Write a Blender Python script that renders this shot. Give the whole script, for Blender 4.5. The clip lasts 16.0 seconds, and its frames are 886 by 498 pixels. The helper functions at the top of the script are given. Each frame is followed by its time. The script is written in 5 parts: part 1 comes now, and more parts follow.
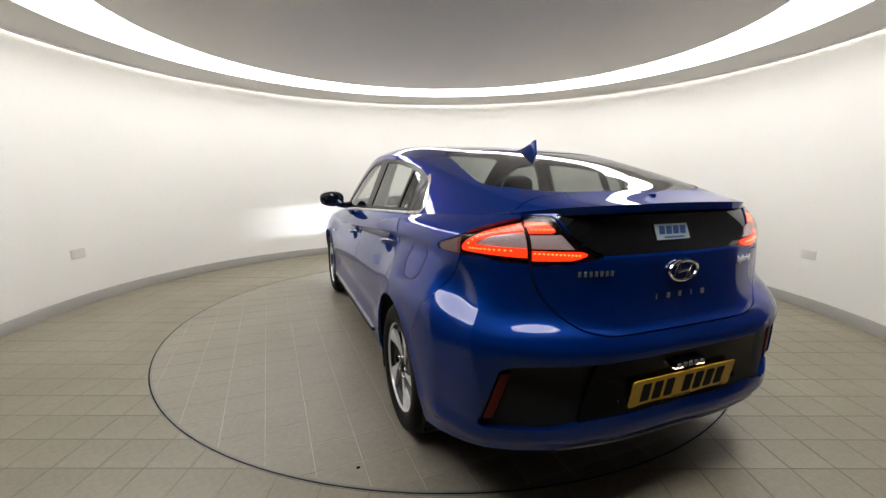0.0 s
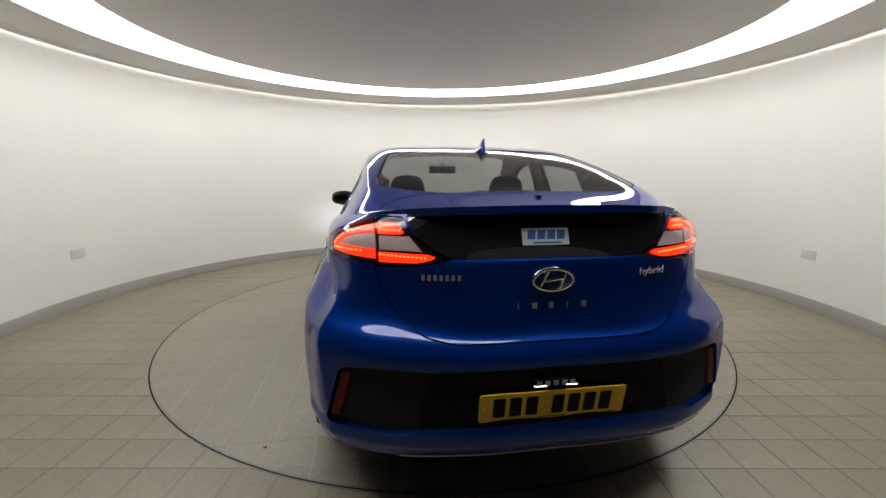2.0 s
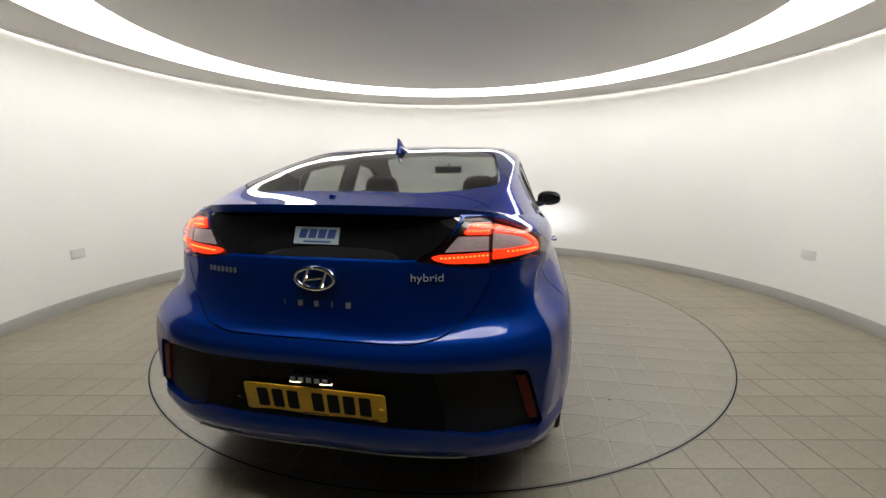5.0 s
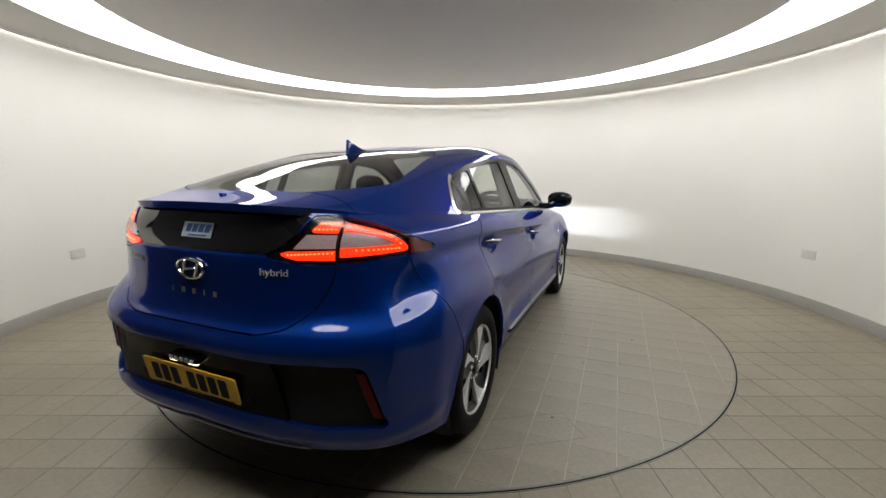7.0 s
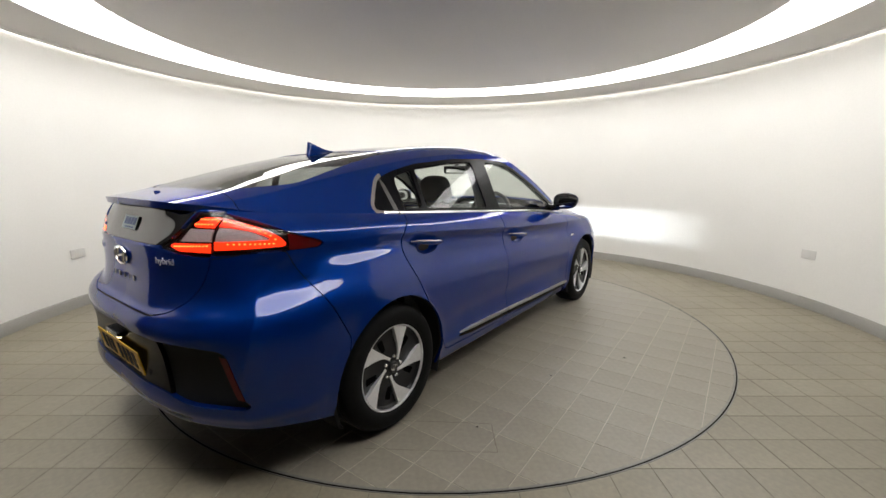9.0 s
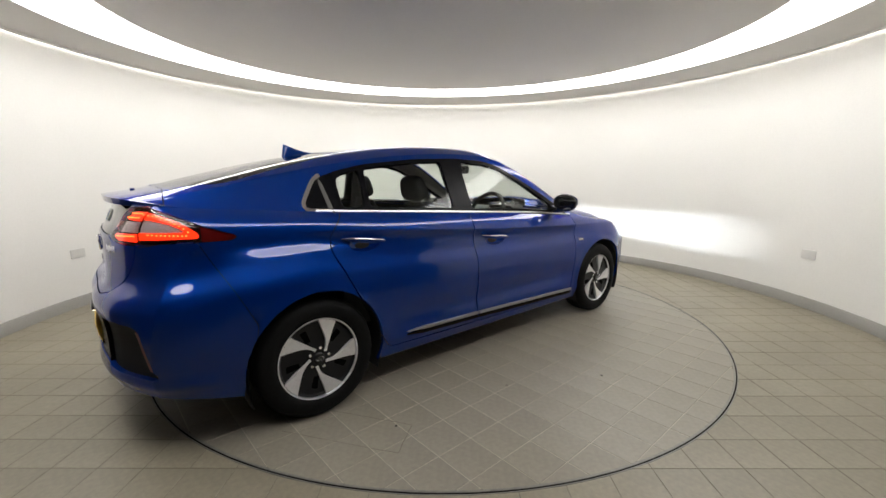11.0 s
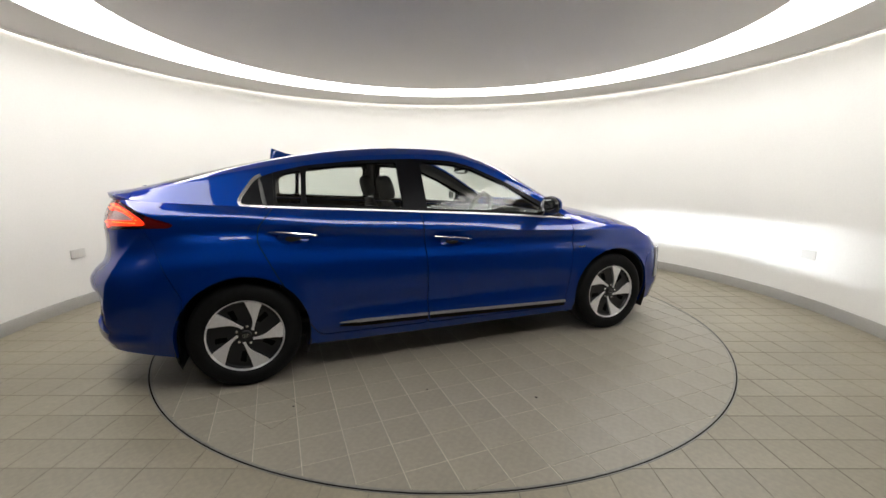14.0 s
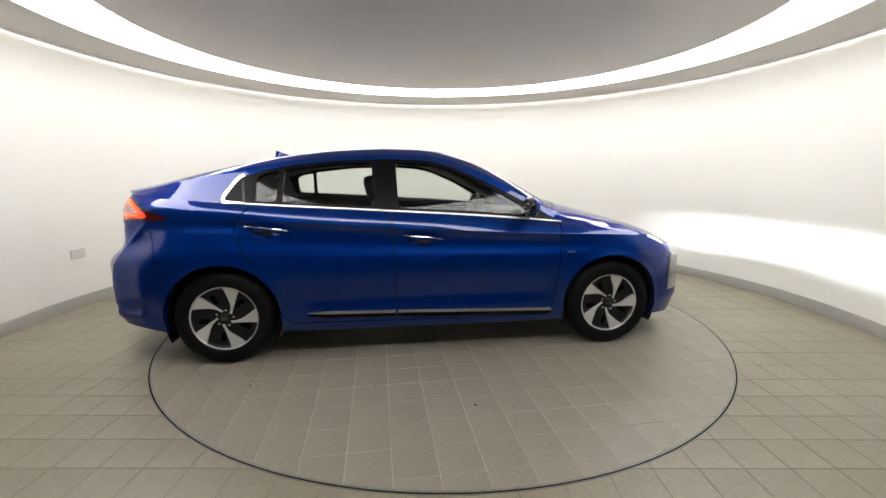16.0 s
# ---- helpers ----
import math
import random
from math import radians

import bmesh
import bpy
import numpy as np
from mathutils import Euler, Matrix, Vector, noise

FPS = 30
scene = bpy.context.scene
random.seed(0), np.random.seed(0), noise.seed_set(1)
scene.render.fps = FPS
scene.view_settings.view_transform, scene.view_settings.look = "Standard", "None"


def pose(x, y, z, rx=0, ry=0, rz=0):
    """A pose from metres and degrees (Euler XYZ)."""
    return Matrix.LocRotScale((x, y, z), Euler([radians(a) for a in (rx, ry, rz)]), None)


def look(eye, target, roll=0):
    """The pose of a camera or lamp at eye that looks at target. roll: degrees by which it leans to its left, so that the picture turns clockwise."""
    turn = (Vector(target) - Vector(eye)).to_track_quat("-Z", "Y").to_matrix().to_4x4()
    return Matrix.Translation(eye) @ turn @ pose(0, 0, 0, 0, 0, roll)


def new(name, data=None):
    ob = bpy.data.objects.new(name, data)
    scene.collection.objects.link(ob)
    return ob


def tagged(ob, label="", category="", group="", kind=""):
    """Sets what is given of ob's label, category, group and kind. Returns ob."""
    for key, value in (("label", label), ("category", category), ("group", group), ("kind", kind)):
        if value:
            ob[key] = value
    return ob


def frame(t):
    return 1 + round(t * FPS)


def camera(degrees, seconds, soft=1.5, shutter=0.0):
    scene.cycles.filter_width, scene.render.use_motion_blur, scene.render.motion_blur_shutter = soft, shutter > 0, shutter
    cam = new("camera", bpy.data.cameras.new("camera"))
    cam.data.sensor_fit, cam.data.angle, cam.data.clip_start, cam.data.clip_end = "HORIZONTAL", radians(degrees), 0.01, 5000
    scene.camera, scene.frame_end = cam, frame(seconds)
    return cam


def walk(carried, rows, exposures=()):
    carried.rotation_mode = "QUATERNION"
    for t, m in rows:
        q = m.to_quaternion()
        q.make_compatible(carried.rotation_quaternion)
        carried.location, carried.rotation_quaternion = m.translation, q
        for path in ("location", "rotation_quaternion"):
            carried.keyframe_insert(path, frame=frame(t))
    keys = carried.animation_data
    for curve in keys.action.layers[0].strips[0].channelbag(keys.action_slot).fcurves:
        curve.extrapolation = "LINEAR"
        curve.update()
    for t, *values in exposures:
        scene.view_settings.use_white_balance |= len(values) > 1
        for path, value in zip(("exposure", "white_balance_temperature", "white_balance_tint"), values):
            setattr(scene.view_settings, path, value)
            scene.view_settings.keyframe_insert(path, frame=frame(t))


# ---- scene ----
import collections
from mathutils.bvhtree import BVHTree

# ---------------------------------------------------------------- camera
EYE = Vector((0.0, -3.700, 1.248))
AIM = EYE + Vector((0.0001, math.cos(radians(10.056)), -math.sin(radians(10.056))))
cam = camera(93.81, 16.0)
walk(cam, [(0.0, look(EYE, AIM, 0.053)), (16.0, look(EYE, AIM, 0.053))], exposures=[(0.0, 0.0), (0.5, -0.06), (1.0, -0.13), (1.5, -0.2), (2.0, -0.25), (2.5, -0.25), (3.0, -0.12), (3.5, 0.0), (4.0, 0.0), (6.4, -0.15), (7.2, -0.22), (8.0, -0.15), (9.0, 0.0), (13.0, 0.02), (14.5, 0.1), (16.0, 0.13)])

# the turntable turns clockwise at a steady pace, and the car rides on it
TURN = 6.486
CAR_LEAN, CAR_SIDE, CAR_BACK = 1.209, 0.0176, -0.223
TABLE_R = 2.244
ROOM = (-0.011, -0.051)
ROOM_R = 3.489


def table_angle(t):
    return -TURN * (t - 3.5)


def table_pose(t):
    return pose(0, 0, 0, 0, 0, table_angle(t))


def car_pose(t):
    a = radians(CAR_LEAN)
    x = CAR_SIDE * math.cos(a) + CAR_BACK * math.sin(a)
    y = -CAR_SIDE * math.sin(a) + CAR_BACK * math.cos(a)
    return table_pose(t) @ pose(x, y, 0.0, 0, 0, -CAR_LEAN)


# ---------------------------------------------------------------- light
world = bpy.data.worlds.new("world")
scene.world = world
world.use_nodes = True
world.node_tree.nodes["Background"].inputs[0].default_value = (0.8, 0.85, 1.0, 1)
world.node_tree.nodes["Background"].inputs[1].default_value = 0.02
RING_LIGHT = 6.0
SLOT_LIGHT = 10.0
HEADLIGHT = 20000.0


# ---------------------------------------------------------------- materials
def material(name, color=(0.5, 0.5, 0.5), rough=0.5, metal=0.0, coat=0.0, spec=0.5, grain=None, stain=None, bump=0.0, bump_scale=200.0, emit=None, power=0.0, vary=0.0, tint=None):
    """A principled material with fine grain, broad stains, relief and piece-to-piece variation."""
    m = bpy.data.materials.new(name)
    m.use_nodes = True
    nt = m.node_tree
    b = nt.nodes["Principled BSDF"]
    b.inputs["Base Color"].default_value = (*color, 1)
    b.inputs["Roughness"].default_value = rough
    b.inputs["Metallic"].default_value = metal
    b.inputs["Coat Weight"].default_value = coat
    b.inputs["Coat Roughness"].default_value = 0.01
    b.inputs["Coat IOR"].default_value = 1.5
    b.inputs["Specular IOR Level"].default_value = spec
    if tint:
        b.inputs["Specular Tint"].default_value = (*tint, 1)
    if emit:
        b.inputs["Emission Color"].default_value = (*emit, 1)
        b.inputs["Emission Strength"].default_value = power
    co = nt.nodes.new("ShaderNodeTexCoord")
    out = None

    def layer(prev, scale, amount, detail):
        n = nt.nodes.new("ShaderNodeTexNoise")
        n.inputs["Scale"].default_value = scale
        n.inputs["Detail"].default_value = detail
        nt.links.new(co.outputs["Object"], n.inputs["Vector"])
        r = nt.nodes.new("ShaderNodeMapRange")
        r.inputs["From Min"].default_value, r.inputs["From Max"].default_value = 0.3, 0.7
        r.inputs["To Min"].default_value, r.inputs["To Max"].default_value = 1 - amount, 1 + amount
        nt.links.new(n.outputs["Fac"], r.inputs["Value"])
        return mul(prev, r.outputs["Result"])

    def mul(prev, value):
        x = nt.nodes.new("ShaderNodeMix")
        x.data_type, x.blend_type = "RGBA", "MULTIPLY"
        x.inputs[0].default_value = 1
        if prev is None:
            x.inputs[6].default_value = (*color, 1)
        else:
            nt.links.new(prev, x.inputs[6])
        nt.links.new(value, x.inputs[7])
        return x.outputs[2]

    if stain:
        out = layer(out, *stain, 4)
    if grain:
        out = layer(out, *grain, 8)
    if vary:
        info = nt.nodes.new("ShaderNodeObjectInfo")
        r = nt.nodes.new("ShaderNodeMapRange")
        r.inputs["To Min"].default_value, r.inputs["To Max"].default_value = 1 - vary, 1 + vary
        nt.links.new(info.outputs["Random"], r.inputs["Value"])
        out = mul(out, r.outputs["Result"])
    if out is not None:
        nt.links.new(out, b.inputs["Base Color"])
    if bump:
        n = nt.nodes.new("ShaderNodeTexNoise")
        n.inputs["Scale"].default_value = bump_scale
        n.inputs["Detail"].default_value = 6
        nt.links.new(co.outputs["Object"], n.inputs["Vector"])
        k = nt.nodes.new("ShaderNodeBump")
        k.inputs["Strength"].default_value = bump
        k.inputs["Distance"].default_value = 0.004
        nt.links.new(n.outputs["Fac"], k.inputs["Height"])
        nt.links.new(k.outputs["Normal"], b.inputs["Normal"])
    return m


def glass(name, tint, gloss_rough=0.0, ior=1.52):
    """A sheet of tinted glass: clear with a Fresnel gloss."""
    m = bpy.data.materials.new(name)
    m.use_nodes = True
    nt = m.node_tree
    nt.nodes.remove(nt.nodes["Principled BSDF"])
    t = nt.nodes.new("ShaderNodeBsdfTransparent")
    t.inputs[0].default_value = (*tint, 1)
    g = nt.nodes.new("ShaderNodeBsdfGlossy")
    g.inputs["Roughness"].default_value = gloss_rough
    f0 = ((ior - 1) / (ior + 1)) ** 2
    w = nt.nodes.new("ShaderNodeLayerWeight")
    w.inputs["Blend"].default_value = 0.5
    p = nt.nodes.new("ShaderNodeMath")
    p.operation = "POWER"
    p.inputs[1].default_value = 5.0
    nt.links.new(w.outputs["Facing"], p.inputs[0])
    f = nt.nodes.new("ShaderNodeMath")
    f.operation = "MULTIPLY_ADD"
    f.inputs[1].default_value, f.inputs[2].default_value = 1 - f0, f0
    nt.links.new(p.outputs[0], f.inputs[0])
    x = nt.nodes.new("ShaderNodeMixShader")
    nt.links.new(f.outputs[0], x.inputs[0])
    nt.links.new(t.outputs[0], x.inputs[1])
    nt.links.new(g.outputs[0], x.inputs[2])
    nt.links.new(x.outputs[0], nt.nodes["Material Output"].inputs[0])
    return m


WALL = material("wall_paint", (0.76, 0.75, 0.71), 0.7, grain=(60, 0.015), stain=(0.7, 0.03), bump=0.06, bump_scale=260)
CEIL = material("ceiling_paint", (0.82, 0.795, 0.77), 0.75, grain=(60, 0.015), stain=(0.6, 0.02), bump=0.05, bump_scale=200)
CORNICE = material("cornice_paint", (0.70, 0.68, 0.65), 0.75, grain=(60, 0.015), stain=(0.6, 0.02))
BASE = material("baseboard_paint", (0.30, 0.29, 0.265), 0.55, grain=(80, 0.05), stain=(2, 0.06))
RING = material("ring_diffuser", (0.9, 0.9, 0.9), 0.6, emit=(1.0, 0.98, 0.965), power=RING_LIGHT)
SLOT = material("slot_diffuser", (0.9, 0.9, 0.9), 0.6, emit=(1.0, 0.98, 0.95), power=SLOT_LIGHT)
FLOORTILE = material("floor_tile", (0.203, 0.180, 0.130), 0.42, grain=(38, 0.10), stain=(1.3, 0.15), bump=0.10, bump_scale=70, vary=0.035)
TABLETILE = material("table_tile", (0.222, 0.200, 0.158), 0.40, grain=(38, 0.09), stain=(1.1, 0.13), bump=0.08, bump_scale=70, vary=0.03)
GROUT = material("grout", (0.168, 0.150, 0.112), 0.85, grain=(90, 0.12), stain=(2.2, 0.2))
GROUT_PALE = material("pale_grout", (0.37, 0.338, 0.27), 0.8, grain=(90, 0.12), stain=(2.0, 0.2))
STEELRING = material("ring_steel", (0.20, 0.19, 0.17), 0.45, metal=0.4, grain=(30, 0.15))
DARKGAP = material("dark_gap", (0.004, 0.004, 0.004), 0.9, spec=0.0)
# near-black colour of the added surfaces out of view, which keeps reflections dark
LOBBY = material("unseen_lobby_dark", (0.045, 0.043, 0.04), 0.7, grain=(60, 0.05), stain=(0.8, 0.1))
PLASTIC_WHITE = material("white_plastic", (0.58, 0.57, 0.54), 0.35)

PAINT = material("blue_metallic_paint", (0.0003, 0.0210, 0.162), 0.36, metal=0.5, coat=1.0, spec=0.0, grain=(900, 0.06), tint=(0.02, 0.24, 0.85))
BLACKGLOSS = material("gloss_black_plastic", (0.008, 0.008, 0.009), 0.12, coat=0.5)
BLACKMATT = material("textured_black_plastic", (0.0018, 0.0018, 0.0018), 0.45, spec=0.03, grain=(300, 0.2), bump=0.1, bump_scale=900)
BRIGHTTRIM = material("polished_window_trim", (0.88, 0.88, 0.88), 0.30, metal=1.0, grain=(20, 0.03))
BLACKSATIN = material("satin_black_trim", (0.004, 0.004, 0.005), 0.25, spec=0.08)
SHELL = material("dark_shell", (0.004, 0.004, 0.005), 0.8)
CHROME = material("chrome", (0.90, 0.90, 0.90), 0.08, metal=1.0, grain=(20, 0.03))
SATIN = material("satin_silver_plastic", (0.30, 0.30, 0.31), 0.35, metal=0.7, grain=(60, 0.05))
ALLOY = material("machined_alloy", (0.80, 0.80, 0.81), 0.34, metal=0.65, grain=(80, 0.05))
RIMDARK = material("dark_wheel_paint", (0.006, 0.006, 0.007), 0.35, spec=0.35)
RUBBER = material("tyre_rubber", (0.006, 0.006, 0.006), 0.62, spec=0.1, grain=(60, 0.15), bump=0.15, bump_scale=300)
CLOTH = material("dark_seat_cloth", (0.022, 0.022, 0.024), 0.9, grain=(300, 0.25), bump=0.3, bump_scale=600)
TRIM_GREY = material("interior_grey_trim", (0.10, 0.098, 0.092), 0.75, grain=(200, 0.1))
TRIM_DARK = material("interior_dark_trim", (0.02, 0.02, 0.021), 0.6, grain=(200, 0.1), bump=0.1, bump_scale=500)
HEADLINER = material("headliner", (0.20, 0.195, 0.185), 0.9, grain=(200, 0.06))
WINDOW = glass("tinted_window_glass", (0.86, 0.90, 0.87))
REARGLASS = glass("privacy_rear_glass", (0.42, 0.44, 0.43), ior=1.35)
CLEAR = glass("clear_lens", (0.92, 0.93, 0.94))
SMOKEGLASS = material("smoked_panel_glass", (0.006, 0.006, 0.007), 0.015, spec=1.0)
LAMPGLOW = material("tail_lamp_glow", (0.4, 0.01, 0.003), 0.3, emit=(1.0, 0.035, 0.006), power=1.7)
LAMPSPOT = material("tail_lamp_led", (0.6, 0.1, 0.02), 0.3, emit=(1.0, 0.16, 0.03), power=4.5)
LAMPRED = material("dark_red_lens", (0.10, 0.004, 0.004), 0.08, coat=0.6)
LAMPCLEAR = material("silver_lamp_bowl", (0.60, 0.60, 0.61), 0.22, metal=0.35, grain=(150, 0.15))
LAMPBLACK = material("lamp_housing_black", (0.015, 0.008, 0.008), 0.15, coat=0.5)
REFLECTOR = material("red_reflector", (0.12, 0.004, 0.003), 0.35, spec=0.2, grain=(300, 0.3))
PLATE = material("yellow_plate", (0.78, 0.46, 0.010), 0.35, grain=(200, 0.05), stain=(5, 0.05))
INK = material("black_characters", (0.006, 0.006, 0.006), 0.5, spec=0.1)
INKBLUE = material("blue_print", (0.012, 0.04, 0.16), 0.4)
STICKER = material("pale_sticker", (0.30, 0.36, 0.375), 0.4, grain=(100, 0.05))
PLATELAMP = material("plate_lamp_glow", (0.8, 0.8, 0.8), 0.3, emit=(1.0, 0.80, 0.5), power=6.0)
HEADLAMP = material("headlamp_glow", (0.9, 0.9, 0.9), 0.3, emit=(0.88, 0.94, 1.0), power=HEADLIGHT)
DRL = material("daytime_lamp_glow", (0.9, 0.9, 0.9), 0.3, emit=(1.0, 1.0, 1.0), power=3.0)


# ---------------------------------------------------------------- mesh helpers
def to_mesh(name, bm, mats, smooth=True, angle=35):
    me = bpy.data.meshes.new(name)
    bmesh.ops.recalc_face_normals(bm, faces=bm.faces)
    bm.to_mesh(me)
    bm.free()
    for m in mats if isinstance(mats, (list, tuple)) else [mats]:
        me.materials.append(m)
    if smooth:
        me.polygons.foreach_set("use_smooth", [True] * len(me.polygons))
        me.set_sharp_from_angle(angle=radians(angle))
    return me


def part(name, bm, mat, parent, label="", smooth=True, angle=35, at=None):
    ob = new(name, to_mesh(name, bm, mat, smooth, angle))
    ob.parent = parent
    if at is not None:
        ob.matrix_basis = at
    return tagged(ob, label)


def thing(name, label, category, m=None, group="", kind=""):
    ob = new(name)
    ob.empty_display_size = 0.1
    if m is not None:
        ob.matrix_basis = m
    return tagged(ob, label, category, group, kind)


def revolve(profile, n=96, a0=0.0, a1=2 * math.pi, axis="z", closed_profile=False):
    """Sweep a list of (radius, height) round an axis."""
    bm = bmesh.new()
    full = abs(a1 - a0) > 6.283
    rings = []
    for i in range(n if full else n + 1):
        a = a0 + (a1 - a0) * i / n
        c, s = math.cos(a), math.sin(a)
        if axis == "z":
            rings.append([bm.verts.new((r * c, r * s, h)) for r, h in profile])
        else:
            rings.append([bm.verts.new((h, r * c, r * s)) for r, h in profile])
    m = len(profile)
    for i in range(len(rings) - (0 if full else 1)):
        A, B = rings[i], rings[(i + 1) % len(rings)]
        for j in range(m if closed_profile else m - 1):
            f = [A[j], B[j], B[(j + 1) % m], A[(j + 1) % m]]
            bm.faces.new(f)
    bmesh.ops.remove_doubles(bm, verts=bm.verts, dist=1e-5)
    return bm


def box(bm, lo, hi, bevel=0.0, m=None):
    lo, hi = Vector(lo), Vector(hi)
    r = bmesh.ops.create_cube(bm, size=1.0)
    vs = r["verts"]
    for v in vs:
        v.co = Vector([(lo[k] + hi[k]) / 2 + v.co[k] * (hi[k] - lo[k]) for k in range(3)])
    if m is not None:
        bmesh.ops.transform(bm, matrix=m, verts=vs)
    if bevel:
        es = list({e for v in vs for e in v.link_edges})
        bmesh.ops.bevel(bm, geom=es, offset=bevel, segments=2, affect="EDGES", profile=0.6)
    return bm


def prism(bm, outline, depth, m=None, bevel=0.0):
    """A flat outline (x, y) given a thickness along z."""
    a = [bm.verts.new((x, y, 0)) for x, y in outline]
    b = [bm.verts.new((x, y, depth)) for x, y in outline]
    n = len(a)
    fs = [bm.faces.new(a[::-1]), bm.faces.new(b)]
    for i in range(n):
        fs.append(bm.faces.new((a[i], a[(i + 1) % n], b[(i + 1) % n], b[i])))
    if bevel:
        es = [e for e in fs[1].edges]
        bmesh.ops.bevel(bm, geom=es, offset=bevel, segments=2, affect="EDGES")
    if m is not None:
        bmesh.ops.transform(bm, matrix=m, verts=list({v for v in a + b if v.is_valid}) if not bevel else bm.verts)
    return bm


def tube(bm, path, radius, n=8, cap=True, flat=1.0, up=Vector((0, 0, 1))):
    """A round or oval bar along a path; radius may be one number or one for each point."""
    rings = []
    path = [Vector(p) for p in path]
    for i, p in enumerate(path):
        d = (path[min(i + 1, len(path) - 1)] - path[max(i - 1, 0)]).normalized()
        s = d.cross(up).normalized() if abs(d.dot(up)) < 0.98 else d.cross(Vector((1, 0, 0))).normalized()
        w = s.cross(d)
        r = radius[i] if isinstance(radius, (list, tuple)) else radius
        rings.append([bm.verts.new(p + s * (r * flat * math.cos(2 * math.pi * k / n)) + w * (r * math.sin(2 * math.pi * k / n))) for k in range(n)])
    for A, B in zip(rings, rings[1:]):
        for k in range(n):
            bm.faces.new((A[k], A[(k + 1) % n], B[(k + 1) % n], B[k]))
    if cap:
        bm.faces.new(rings[0][::-1])
        bm.faces.new(rings[-1])
    return bm


def smooth_path(points, n):
    """Points along a centripetal Catmull-Rom curve, n of them, evenly spread over its spans."""
    P = np.array(points, float)
    d = np.sqrt(np.linalg.norm(np.diff(P, axis=0), axis=1)) + 1e-6
    t = np.concatenate([[0], np.cumsum(d)])
    T = np.empty_like(P)
    T[1:-1] = ((P[2:] - P[1:-1]) / d[1:, None] * d[:-1, None] + (P[1:-1] - P[:-2]) / d[:-1, None] * d[1:, None]) / (d[1:] + d[:-1])[:, None]
    T[0] = 1.5 * (P[1] - P[0]) / d[0] - 0.5 * T[1] if len(P) > 2 else (P[1] - P[0]) / d[0]
    T[-1] = 1.5 * (P[-1] - P[-2]) / d[-1] - 0.5 * T[-2] if len(P) > 2 else (P[-1] - P[-2]) / d[-1]
    s = np.linspace(0, len(P) - 1, n)
    k = np.clip(s.astype(int), 0, len(P) - 2)
    u = (s - k)[:, None]
    h = d[k][:, None]
    return (2 * u**3 - 3 * u**2 + 1) * P[k] + (u**3 - 2 * u**2 + u) * h * T[k] + (-2 * u**3 + 3 * u**2) * P[k + 1] + (u**3 - u**2) * h * T[k + 1]


def rounded(points, r=0.02, n=5):
    """A closed 2D outline with its corners rounded."""
    P = [Vector((p[0], p[1])) for p in points]
    out = []
    for i, p in enumerate(P):
        a, b = P[i - 1], P[(i + 1) % len(P)]
        ka, kb = min(r, (a - p).length * 0.45), min(r, (b - p).length * 0.45)
        q0, q1 = p + (a - p).normalized() * ka, p + (b - p).normalized() * kb
        for j in range(n + 1):
            u = j / n
            q = q0 * (1 - u) ** 2 + p * (2 * u * (1 - u)) + q1 * u**2
            out.append((q.x, q.y))
    return out


def text_mesh(bm_name, body, size, mat, parent, m, depth=0.002, label="", width=None, bold=0.0):
    cu = bpy.data.curves.new(bm_name, "FONT")
    cu.body, cu.size, cu.extrude, cu.offset = body, size, depth, bold
    cu.align_x, cu.align_y = "CENTER", "CENTER"
    tmp = bpy.data.objects.new("tmp", cu)
    scene.collection.objects.link(tmp)
    me = bpy.data.meshes.new_from_object(tmp.evaluated_get(bpy.context.evaluated_depsgraph_get()))
    bpy.data.objects.remove(tmp)
    if width:
        xs = [v.co.x for v in me.vertices]
        k = width / (max(xs) - min(xs))
        for v in me.vertices:
            v.co.x *= k
    me.name = bm_name
    me.materials.clear()
    me.materials.append(mat)
    ob = new(bm_name, me)
    ob.parent = parent
    ob.matrix_basis = m
    return tagged(ob, label)


